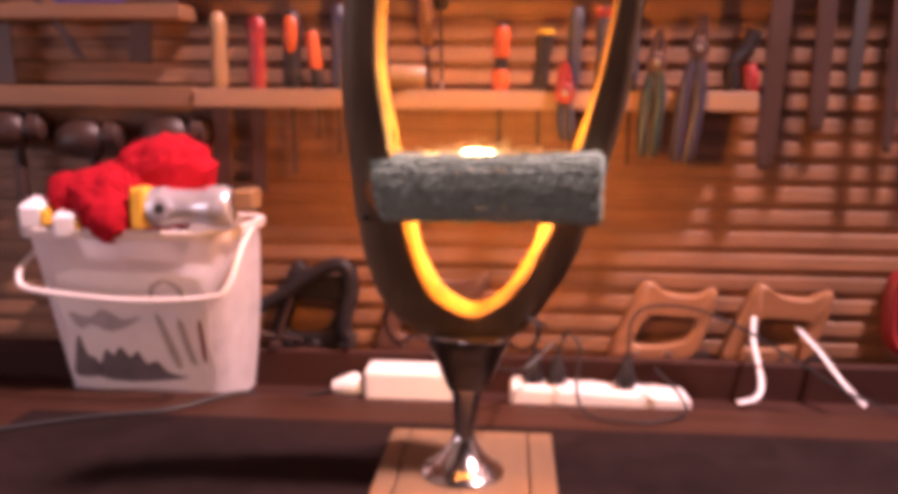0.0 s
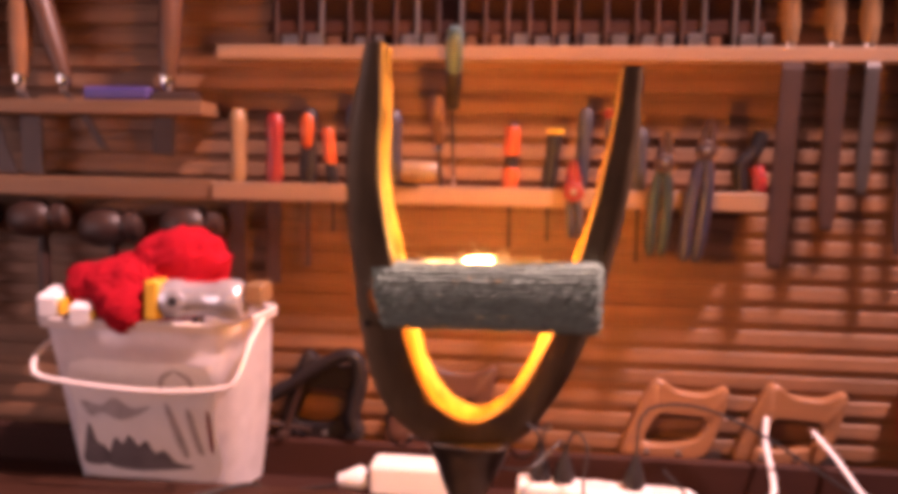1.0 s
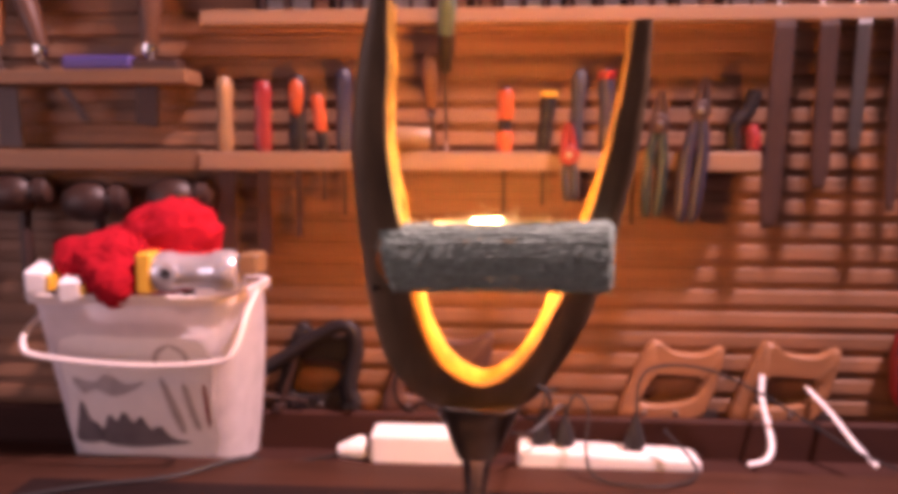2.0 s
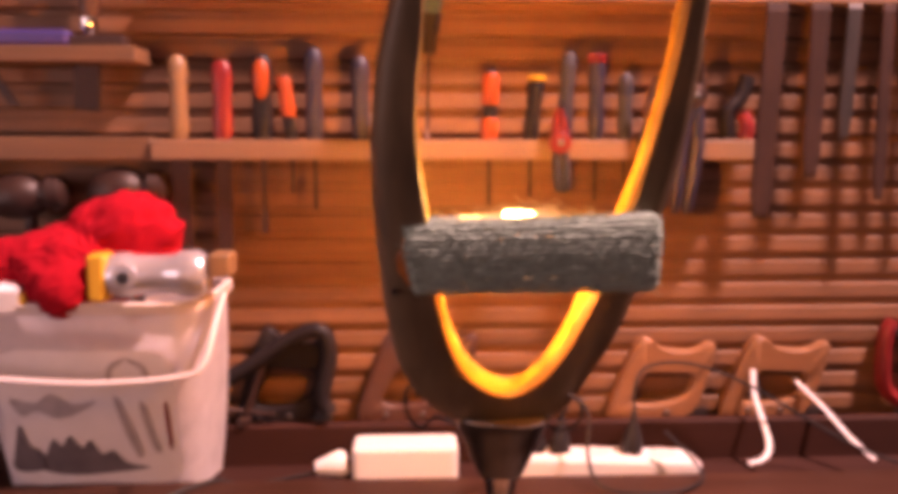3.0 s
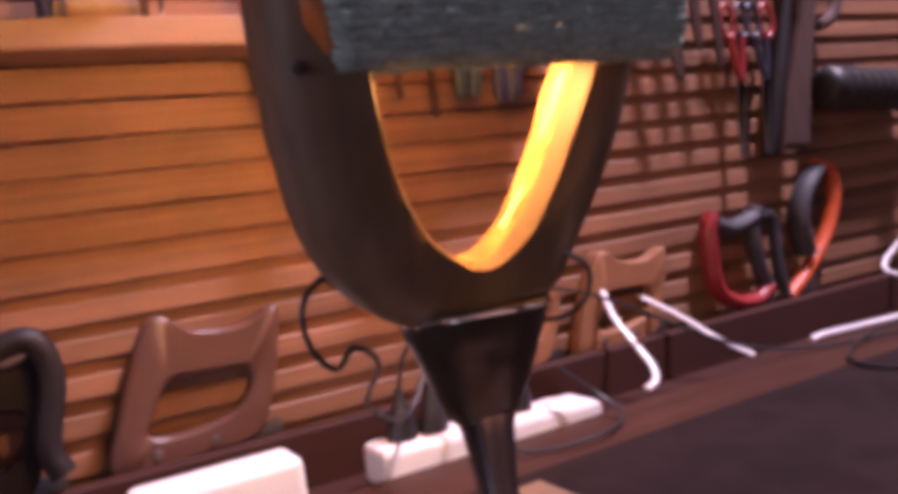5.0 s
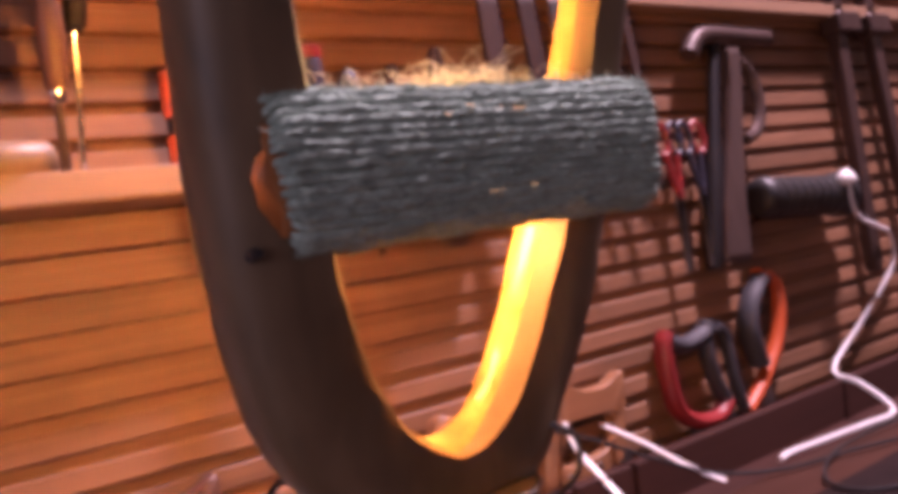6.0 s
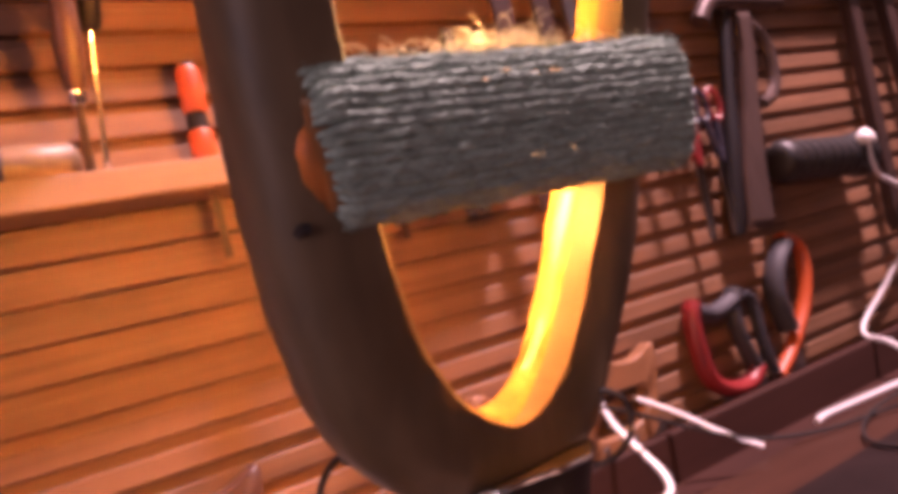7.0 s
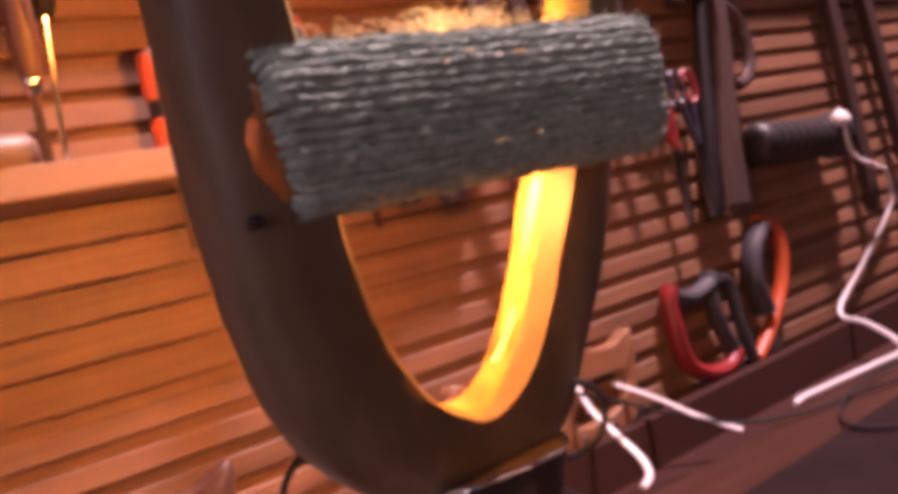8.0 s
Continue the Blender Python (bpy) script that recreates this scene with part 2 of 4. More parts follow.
def smooth_path(points, steps):
    """Catmull-Rom through the points."""
    P = [Vector(p) for p in points]
    P = [P[0] * 2 - P[1]] + P + [P[-1] * 2 - P[-2]]
    out = []
    for i in range(1, len(P) - 2):
        a, b, c, d = P[i - 1:i + 3]
        for k in range(steps):
            t = k / steps
            out.append(0.5 * (2 * b + (c - a) * t + (2 * a - 5 * b + 4 * c - d) * t * t + (3 * b - a - 3 * c + d) * t ** 3))
    out.append(P[-2])
    return out


def tube(bm, points, r, n=6, steps=6, flat=1.0):
    path = smooth_path(points, steps)
    rings = []
    u = None
    for i, p in enumerate(path):
        d = (path[min(i + 1, len(path) - 1)] - path[max(i - 1, 0)]).normalized()
        if u is None:
            u = axes(d)[0]
        u = (u - d * u.dot(d)).normalized()
        rings.append(circle(p, u, d.cross(u), r, r * flat, n))
    return skin(bm, rings)


def plate(bm, outline, y0, y1, hole=None):
    """An outline in (x, z) given thickness from y0 to y1, with an optional hole of as many points."""
    n = len(outline)
    ch = min(0.003, (y1 - y0) * 0.3)
    if hole:
        cx, cz = sum(p[0] for p in hole) / n, sum(p[1] for p in hole) / n
        def towards(ps, k, out):
            return [(x + (cx - x) * k * out, z + (cz - z) * k * out) for x, z in ps]
        o2, h2 = towards(outline, 0.05, 1), towards(hole, -0.09, 1)
        rings = [[Vector((x, y, z)) for x, z in ps] for ps, y in
                 ((o2, y0), (outline, y0 + ch), (outline, y1 - ch), (o2, y1), (h2, y1), (hole, y1 - ch), (hole, y0 + ch), (h2, y0))]
        return skin(bm, rings, loop=True)
    cx, cz = sum(p[0] for p in outline) / n, sum(p[1] for p in outline) / n
    o2 = [(x + (cx - x) * 0.06, z + (cz - z) * 0.06) for x, z in outline]
    rings = [[Vector((x, y, z)) for x, z in ps] for ps, y in ((o2, y0), (outline, y0 + ch), (outline, y1 - ch), (o2, y1))]
    return skin(bm, rings)


def loop2(points, steps=4):
    """A closed smooth outline through points in (x, z)."""
    n = len(points)
    out = []
    for i in range(n):
        a, b, c, d = [Vector(points[(i + k) % n]) for k in (-1, 0, 1, 2)]
        for k in range(steps):
            t = k / steps
            q = 0.5 * (2 * b + (c - a) * t + (2 * a - 5 * b + 4 * c - d) * t * t + (3 * b - a - 3 * c + d) * t ** 3)
            out.append((q.x, q.y))
    return out


# ---- the room ----
WX0, WX1 = -1.5, 2.6
solo("floor", new_box(WX0, WX1, -2.2, 1.56, -0.1, 0.0), M_floor, "grey concrete workshop floor", "floor", kind="structure")
solo("ceiling", new_box(WX0, WX1, -2.2, 1.56, 3.8, 3.9), M_plaster, "plain grey plaster ceiling", "ceiling", kind="structure")
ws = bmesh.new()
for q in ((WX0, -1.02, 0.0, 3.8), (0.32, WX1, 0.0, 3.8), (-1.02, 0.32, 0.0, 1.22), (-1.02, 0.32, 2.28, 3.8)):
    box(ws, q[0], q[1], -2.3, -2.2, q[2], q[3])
solo("wall_south", ws, M_plaster, "plain grey plaster wall with an added opening for the front fill lamp", "wall", kind="structure")
# Made-up window that houses the front fill lamp.
fill_opening = thing("fill_opening_1", (-0.35, -2.25, 1.22), "unseen white-framed opening added for the front fill lamp", "window", kind="structure")
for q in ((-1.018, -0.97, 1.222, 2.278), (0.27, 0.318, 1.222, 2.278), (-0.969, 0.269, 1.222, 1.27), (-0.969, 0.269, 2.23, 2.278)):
    part("window_frame", new_box(q[0], q[1], -2.29, -2.24, q[2], q[3], 0.003), M_white, fill_opening)
ww = bmesh.new()
for q in ((-2.3, -0.20, 0.0, 3.8), (0.70, 1.56, 0.0, 3.8), (-0.20, 0.70, 0.0, 0.95), (-0.20, 0.70, 1.65, 3.8)):
    box(ww, WX0 - 0.1, WX0, q[0], q[1], q[2], q[3])
solo("wall_west", ww, M_plaster, "plain grey plaster side wall with an added opening for the side fill lamp", "wall", kind="structure")
# Made-up side window around the left fill lamp.
fill_opening = thing("fill_opening_2", (WX0 - 0.05, 0.25, 0.95), "unseen white-framed opening added for the side fill lamp", "window", kind="structure")
for q in ((-0.198, -0.15, 0.952, 1.648), (0.65, 0.698, 0.952, 1.648), (-0.149, 0.649, 0.952, 1.0), (-0.149, 0.649, 1.60, 1.648)):
    part("window_frame", new_box(WX0 - 0.09, WX0 - 0.04, q[0], q[1], q[2], q[3], 0.003), M_white, fill_opening)
solo("wall_east", new_box(WX1, WX1 + 0.1, -2.3, 1.56, 0.0, 3.8), M_plaster, "plain grey plaster side wall", "wall", kind="structure")
wall = solo("wall_north", new_box(WX0, WX1, 1.46, 1.56, 0.0, 3.8), M_plaster, "workshop wall clad in horizontal pine slats", "wall", kind="structure")
fit_l = thing("ceiling_lamp", (CEIL[0], CEIL[1], 3.8), "small white ceiling lamp over the workbench", "lamp")
part("housing", new_box(CEIL[0] - 0.11, CEIL[0] + 0.11, CEIL[1] - 0.08, CEIL[1] + 0.08, 3.74, 3.8, 0.006), M_white, fit_l)
part("diffuser", new_box(CEIL[0] - 0.09, CEIL[0] + 0.09, CEIL[1] - 0.06, CEIL[1] + 0.06, 3.73, 3.74, 0.002), M_tube, fit_l)

# ---- the workbench with its tool well ----
EDGE = 1.255
bench = thing("workbench", (0.5, 0.9, 0.0), "long dark-stained wooden workbench with a tool well", "workbench")
bx0, bx1, by0 = -1.3, 2.4, 0.42
for k in range(4):
    w = (EDGE - by0) / 4
    part("plank", new_box(bx0, bx1, by0 + k * w + 0.0006, by0 + (k + 1) * w - 0.0006, 0.845, 0.9, 0.0025), M_bench, bench)
part("well_floor", new_box(bx0, bx1, EDGE + 0.001, 1.355, 0.83, 0.878, 0.001), M_rail, bench, "dark brown floor of the tool well")
part("back_rail", new_box(bx0, bx1, 1.356, 1.374, 0.80, 0.93, 0.002), M_rail, bench, "dark brown back rail")
part("front_apron", new_box(bx0, bx1, by0 + 0.02, by0 + 0.05, 0.70, 0.844, 0.002), M_bench, bench)
for lx in (-1.2, 0.5, 2.2):
    for ly in (by0 + 0.06, 1.25):
        part("leg", new_box(lx, lx + 0.09, ly, ly + 0.09, 0.0, 0.844 if ly < 1 else 0.829, 0.003), M_bench, bench)
solo("bench_sheet", new_box(-0.47, 1.9, 0.47, 1.165, 0.9003, 0.9025, 0.0008), M_mat, "worn dark sheet covering the bench top", "bench mat")

# ---- shelves ----
solo("upper_shelf", new_box(-0.321, 2.2, 1.366, 1.3995, 1.469, 1.488, 0.0012), M_shelf, "long narrow pine shelf with tools", "shelf")
solo("lower_shelf", new_box(-0.318, 0.428, 1.34, 1.3995, 1.272, 1.2965, 0.0015), M_shelf, "narrow pine shelf holding upright tools", "shelf")
solo("side_shelf", new_box(-1.3, -0.319, 1.345, 1.3995, 1.272, 1.299, 0.0015), M_shelf_b, "narrow pine shelf with dimmer amber light put into its colour", "shelf")
solo("chisel_shelf", new_box(-1.3, -0.330, 1.335, 1.3995, 1.388, 1.407, 0.0015), M_shelf_b, "narrow pine shelf holding large chisels", "shelf")

# Unseen shelf added to keep the ceiling lamp off the upper wall.
solo("top_shelf", new_box(-1.3, 2.2, 1.338, 1.3995, 1.63, 1.65, 0.0015), M_shelf_b, "unseen pine shelf added to shade the upper wall", "shelf")

# ---- the lamp ----
lamp = thing("table_lamp", (0.072, 0.994, 0.92), "dark wooden fork-shaped lamp with rope-wrapped glowing crossbar", "lamp")
OUT = [(-0.030, 1.428), (-0.044, 1.366), (-0.0480, 1.300), (-0.042, 1.228), (-0.029, 1.150), (-0.010, 1.093), (0.026, 1.060),
       (0.078, 1.052), (0.122, 1.060), (0.152, 1.096), (0.180, 1.149), (0.204, 1.228), (0.219, 1.300), (0.225, 1.362), (0.226, 1.410)]
INN = [(-0.010, 1.430), (-0.0095, 1.366), (-0.0095, 1.300), (0.004, 1.228), (0.016, 1.160), (0.029, 1.124), (0.048, 1.095),
       (0.079, 1.080), (0.109, 1.095), (0.132, 1.126), (0.150, 1.165), (0.172, 1.228), (0.190, 1.300), (0.202, 1.362), (0.208, 1.410)]
YF, YB = 0.988, 1.021
so = smooth_path([(x, 0, z) for x, z in OUT], 7)
si = smooth_path([(x, 0, z) for x, z in INN], 7)
rings = []


def leaned(p):
    """Leans the fork towards the room, left leg nearer, fitted to the camera's view."""
    d = 0.018 - 0.28 * (p.z - 1.073) + 0.110 * (p.x - 0.085) - 0.009 * max(0.0, min(1.0, (1.12 - p.z) / 0.05))
    s = 1 + d / 0.756
    return Vector((0.135 + (p.x - 0.135) * s, d, 1.305 + (p.z - 1.305) * s))


so, si = [leaned(p) for p in so], [leaned(p) for p in si]
for k, (o, i) in enumerate(zip(so, si)):
    w = Vector((o.x - i.x, 0, o.z - i.z))
    flare = 0.0070 if i.z < 1.17 else max(0.0008, 0.0070 - 0.046 * (i.z - 1.17))
    wn = w.normalized()
    wrap = max(0.0, min(1.0, (i.x - 0.065) / 0.04))
    stout = -0.001 + 0.009 * max(0.0, min(1.0, (0.085 - i.x) / 0.05))
    yf, yb = YF - stout, YB + stout
    ring = [i + Vector((0, yf, 0)) + w * 0.055]
    m = 9
    for q in range(m + 1):
        a = math.pi * q / m - math.pi / 2
        sx, sy = math.copysign(abs(math.cos(a)) ** 0.85, 1), math.copysign(abs(math.sin(a)) ** 0.75, math.sin(a))
        ring.append(i + w * (0.42 + 0.58 * sx * (1.0 - 0.10 * q / m)) + Vector((0, (yf + yb) / 2 + sy * (yb - yf) / 2, 0)))
    ring.append(i - wn * flare * 0.9 + Vector((0, yb - 0.001, 0)))
    ring.append(i - wn * flare * 0.85 + Vector((0, yb - 0.006, 0)))
    ring.append(i - wn * flare * 0.35 + Vector((0, yf + 0.011 + 0.011 * wrap, 0)))
    ring.append(i - wn * flare * 0.12 * wrap + Vector((0, yf + 0.0024 + 0.0136 * wrap, 0)))
    rings.append([p + wn * (0.0011 * noise.noise(p * 38) + 0.0004 * noise.noise(p * 140)) for p in ring])
bm = bmesh.new()
skin(bm, rings, index=lambda i: 1 if i in (11, 12, 13) else 0)
part("body", bm, (M_lamp, M_inner), lamp, "ebonised forked body with pale varnished inner faces", True)
bm = bmesh.new()
CX, CY = 0.0765, 1.0115
crumple = []
for k in range(15):
    u = k / 14
    r = 0.0175 + 0.0240 * u ** 0.85
    row = []
    for q in range(40):
        a = 2 * math.pi * q / 40
        dent = 1 + 0.05 * noise.noise((math.cos(a) * 1.7, math.sin(a) * 1.7, u * 3.1)) + 0.025 * noise.noise((math.cos(a) * 5, math.sin(a) * 5, u * 7))
        row.append(Vector((CX - 0.002 * (1 - u) + r * dent * math.cos(a), CY + r * 0.80 * dent * math.sin(a), 1.000 + 0.057 * u + 0.0014 * u * math.sin(3 * a + 1))))
    crumple.append(row)
part("collar", skin(bm, crumple), M_collar, lamp, "crumpled glossy dark tapered collar", True)
bm = bmesh.new()
lip = [Vector((CX + 0.0416 * math.cos(a), CY + 0.0338 * math.sin(a), 1.0565 + 0.0012 * math.sin(3 * a + 1) + 0.0011 * noise.noise((math.cos(a) * 4, math.sin(a) * 4, 2)))) for a in [2 * math.pi * k / 40 for k in range(41)]]
tube(bm, lip, 0.0012, 5, 2)
part("wire_ring", bm, M_chrome, lamp, "thin shiny torn edge of the collar", True)
bm = bmesh.new()
turned(bm, (0.0725, 1.005, 0.955), (0.0745, 1.0115, 1.004), [(0, 0.0105), (0.3, 0.0110), (0.8, 0.0140), (1, 0.0172)], 24)
part("stem", bm, M_stem, lamp, "worn grey metal stem", True)
bm = bmesh.new()
turned(bm, (0.072, 1.000, 0.9199), (0.0725, 1.005, 0.956), [(0, 0.0400), (0.05, 0.0410), (0.12, 0.0395), (0.22, 0.0330), (0.38, 0.0250), (0.60, 0.0185), (0.85, 0.0125), (1, 0.0110)], 36)
part("foot_dome", bm, M_chrome, lamp, "polished chrome domed foot", True)
BC, RY, RZ = Vector((0.0, 0.962, 1.2022)), 0.0145, 0.0280
BX0, BX1 = -0.0185, 0.190


def bar_at(deg, out=0.0):
    """The flat-fronted section of the shade: 0 degrees on top, 90 in front, straight lips behind."""
    a = radians(max(0.0, min(180.0, deg)))
    back = 0.0006 * max(0.0, -deg, deg - 180)
    s, c = math.sin(a), math.cos(a)
    return Vector((0, BC.y + back - (RY + out) * s ** 0.75, BC.z + (RZ + out) * math.copysign(abs(c) ** 0.8, c)))


def settle(bm):
    """Fits the shade to the camera's view: right end deeper and taller, foot back."""
    for v in bm.verts:
        low = max(0.0, BC.z - v.co.z)
        v.co = Vector((v.co.x + 0.004 + (0.22 * low if v.co.x < 0.09 else 0.0) * (1 - v.co.x / 0.09), v.co.y + 0.020 * (v.co.x - 0.02) - 0.16 * (v.co.z - BC.z), BC.z + (v.co.z - BC.z) * (1 + 0.45 * max(0.0, v.co.x - 0.08)) + 0.010 * (v.co.x - 0.08)))
    return bm


bm = bmesh.new()
prof = [bar_at(a, -0.0042) for a in range(-8, 180, 8)]
inner = [bar_at(a, -0.0060) for a in range(-8, 180, 8)]
ring = prof + inner[::-1]
skin(bm, [[Vector((x, p.y, p.z)) for p in ring] for x in (BX0 + 0.004, BX1 - 0.004)])
shell = part("shade_shell", settle(bm), M_shell, lamp, "thin orange-brown shell under the rope", True)
M_core = thin_plastic("translucent_orange_core", (0.50, 0.20, 0.065), 0.02)
for x0, way, reach in ((BX0 + 0.014, -1, 0.0170), (BX1 - 0.012, 1, 0.012)):
    bm = bmesh.new()
    rows = []
    for k in range(9):
        u = k / 8
        size = math.cos(u * 1.25) ** 0.6
        row = []
        for q in range(28):
            a = 2 * math.pi * q / 28
            lump = 1 + 0.16 * noise.noise((u * 4 + way * 3, math.cos(a) * 2.2, math.sin(a) * 2.2)) + 0.14 * noise.noise((u * 9, math.cos(a) * 6, math.sin(a) * 6))
            row.append(Vector((x0 + way * reach * u, 0.9600 + 0.003 * u + 0.0105 * size * lump * math.cos(a), BC.z - 0.005 * u + 0.0235 * size * lump * math.sin(a))))
        rows.append(row)
    part("end_plug", settle(skin(bm, rows)), M_core, lamp, "lumpy orange resin end of the crossbar core", True)
rnd = random.Random(5)
NS = 20
sweep = [(-12 + 188 * k / 400) for k in range(401)]
run = [0.0]
for a, c in zip(sweep, sweep[1:]):
    run.append(run[-1] + (bar_at(c) - bar_at(a)).length)
even = [float(np.interp(run[-1] * k / (NS - 1), run, sweep)) for k in range(NS)]
for k in range(NS):
    deg = even[k]
    bm = bmesh.new()
    rings = []
    ph, ph2 = rnd.uniform(0, 6), rnd.uniform(0, 6)
    r0 = rnd.uniform(0.0023, 0.0028)
    steps = 150
    cut = 0.0060 * max(0.0, min(1.0, (deg - 22) / 22))
    e0, e1 = rnd.uniform(-0.0006, 0.0006), rnd.uniform(-0.0006, 0.0006)
    for s in range(steps + 1):
        x = BX0 + e0 + cut + (BX1 - BX0 + e1 - e0 - cut) * s / steps
        wob = 1.5 * noise.noise((x * 60, k * 5.3, 0)) + 0.9 * noise.noise((x * 170, k * 2.7, 4))
        end = min(1.0, (min(s, steps - s) + 0.4) / 5.0)
        p = bar_at(deg + wob, 0.0004 * math.sin(x * 160 + ph2) - 0.0030 * (1 - end) ** 2)
        rr = r0 * max(0.25, 1 - (1 - end) ** 2) ** 0.5
        pts = []
        for q in range(8):
            a = 2 * math.pi * q / 8
            tw = 1 + 0.07 * math.sin(2 * a + x * 520 + ph) + 0.10 * noise.noise((x * 190, math.cos(a) * 2 + k * 3.1, math.sin(a) * 2)) + 0.10 * noise.noise((x * 700, math.cos(a) * 5 + k * 3.1, math.sin(a) * 5))
            pts.append(Vector((x, p.y + rr * tw * math.cos(a), p.z + rr * tw * math.sin(a))))
        rings.append(pts)
    skin(bm, rings)
    part("rope_strand", settle(bm), M_rope, lamp, smooth=True)
def fibres(count, xs, degs, length, thick, lift):
    """Stray hairs standing off the strands, each a thin bent tube."""
    bm = bmesh.new()
    for k in range(count):
        x = xs(k)
        if not BX0 + 0.004 < x < BX1 - 0.002:
            continue
        deg = rnd.uniform(*degs)
        p = bar_at(deg, 0.002)
        p.x = x
        n = (bar_at(deg, 1.0) - bar_at(deg) + Vector((0, 0.001, 0))).normalized()
        ln = length(k)
        side = Vector((rnd.uniform(-1, 1), rnd.uniform(-0.3, 0.3), rnd.uniform(-0.3, 0.3)))
        tube(bm, [p - n * 0.002, p + n * ln * 0.4 * lift + side * ln * 0.3, p + n * ln * 0.7 * lift + side * ln * 0.9, p + n * ln * rnd.uniform(0.4, 1.0) * lift + side * ln * 1.5], thick, 3, 2)
    return settle(bm)


top_hairs = fibres(300, lambda k: rnd.gauss(0.085, 0.036) if k % 2 else rnd.gauss(0.084, 0.016), (-8, 16), lambda k: rnd.uniform(0.003, 0.008) if k % 14 else rnd.uniform(0.011, 0.016), 0.00017, 1.0)
tagged(part("fibre_fuzz", top_hairs, M_fibre, lamp, "fine stray fibres catching the light"), kind="stuff")
front_hairs = fibres(1500, lambda k: rnd.uniform(BX0, BX1), (0, 178), lambda k: rnd.uniform(0.0015, 0.0042), 0.00016, 0.45)
tagged(part("surface_fuzz", front_hairs, M_rope, lamp, "short grey-green hairs lying on the strands"), kind="stuff")
bm = bmesh.new()
turned(bm, (-0.0165, 0.9580, 1.174), (-0.0165, 0.970, 1.174), [(0, 0.0018), (0.1, 0.0024), (1, 0.0024)], 12)
part("bolt_hole", bm, M_rubber, lamp, "small dark plugged bolt hole", True)
part("led_strip", new_box(0.071, 0.097, 0.9690, 0.9785, 1.2295, 1.2352, 0.0026, seg=3), M_led, lamp, "bright amber light strip")
part("led_tail", new_box(0.036, 0.070, 0.9715, 0.9765, 1.2290, 1.2322, 0.0012, seg=2), M_chip, lamp, "dimmer amber end of the light strip")
part("led_tail", new_box(0.098, 0.126, 0.9715, 0.9765, 1.2290, 1.2322, 0.0012, seg=2), M_chip, lamp, "dimmer amber end of the light strip")
part("back_led", new_box(-0.004, 0.183, 0.9795, 0.9815, 1.1965, 1.2020, 0.0003), M_led2, lamp, "amber light strip facing the wall")
# Glowing slivers added on the rope in place of light leaking through gaps.
for x, deg, ln in ((0.074, 58, 0.004), (0.098, 56, 0.009), (0.087, 63, 0.006), (0.100, 63, 0.007), (0.083, 119, 0.007), (0.104, 117, 0.003), (0.062, 66, 0.003)):
    p = bar_at(deg, 0.0022)
    bm = bmesh.new()
    tube(bm, [(x - ln / 2, p.y, p.z), (x - ln / 6, p.y - 0.0001, p.z + 0.0003), (x + ln / 5, p.y, p.z), (x + ln / 2, p.y + 0.0002, p.z + 0.0004)], 0.00018, 5, 3)
    part("led_chip", settle(bm), M_gleam, lamp, "glowing sliver standing in for light leaking between strands")
part("led_carrier", new_box(-0.006, 0.185, 0.964, 0.979, 1.196, 1.203, 0.001), M_shell, lamp, "light carrier bar inside the shade")

foot = thing("wooden_board", (0.075, 0.98, 0.9025), "brown wooden board with dark grooves under the lamp", "board")
for a, b in ((-0.012, 0.008), (0.0095, 0.136), (0.1375, 0.163)):
    part("strip", new_box(a, b, 0.88, 1.105, 0.9026, 0.9198, 0.0015), M_board, foot)

# ---- the bucket and what lies in it ----
bucket = thing("bucket", (-0.365, 1.30, 0.8785), "milky translucent plastic bucket standing in the tool well", "bucket")


def rounded(x0, x1, y0, y1, z, r, n=5):
    out = []
    for cx, cy, a0 in ((x1 - r, y1 - r, 0), (x0 + r, y1 - r, 90), (x0 + r, y0 + r, 180), (x1 - r, y0 + r, 270)):
        for k in range(n + 1):
            a = radians(a0 + 90 * k / n)
            out.append(Vector((cx + r * math.cos(a), cy + r * math.sin(a), z)))
    return out


def bucket_ring(h, inset=0.0):
    """h: 0 at the bottom, 1 at the rim."""
    b, t = (-0.474, -0.262, 1.262, 1.351), (-0.487, -0.232, 1.192, 1.366)
    q = [b[k] + (t[k] - b[k]) * h for k in range(4)]
    ring = rounded(q[0] + inset, q[1] - inset, q[2] + inset, q[3] - inset, 0.8795 + 0.243 * h, 0.022 + 0.008 * h)
    return [Vector((p.x + 0.26 * (1 - h) * (p.y - q[2]) * (1 if p.x > -0.36 else 0.5), p.y, p.z)) for p in ring]


bm = bmesh.new()
skin(bm, [bucket_ring(0, 0.03), bucket_ring(0, 0.006), bucket_ring(0.012)] + [bucket_ring(h / 10) for h in range(1, 11)], caps=False)
bm.faces.new([v for v in bm.verts][:24])
part("body", bm, M_bucket, bucket, "milky translucent tapered body", True)
bm = bmesh.new()
rim = [bucket_ring(0.96, -0.0005), bucket_ring(0.955, -0.006), bucket_ring(1.0, -0.007), bucket_ring(1.01, -0.004), bucket_ring(1.0, 0.002)]
skin(bm, rim, caps=False)
part("rim", bm, M_rim, bucket, "rolled plastic rim", True)
bm = bmesh.new()
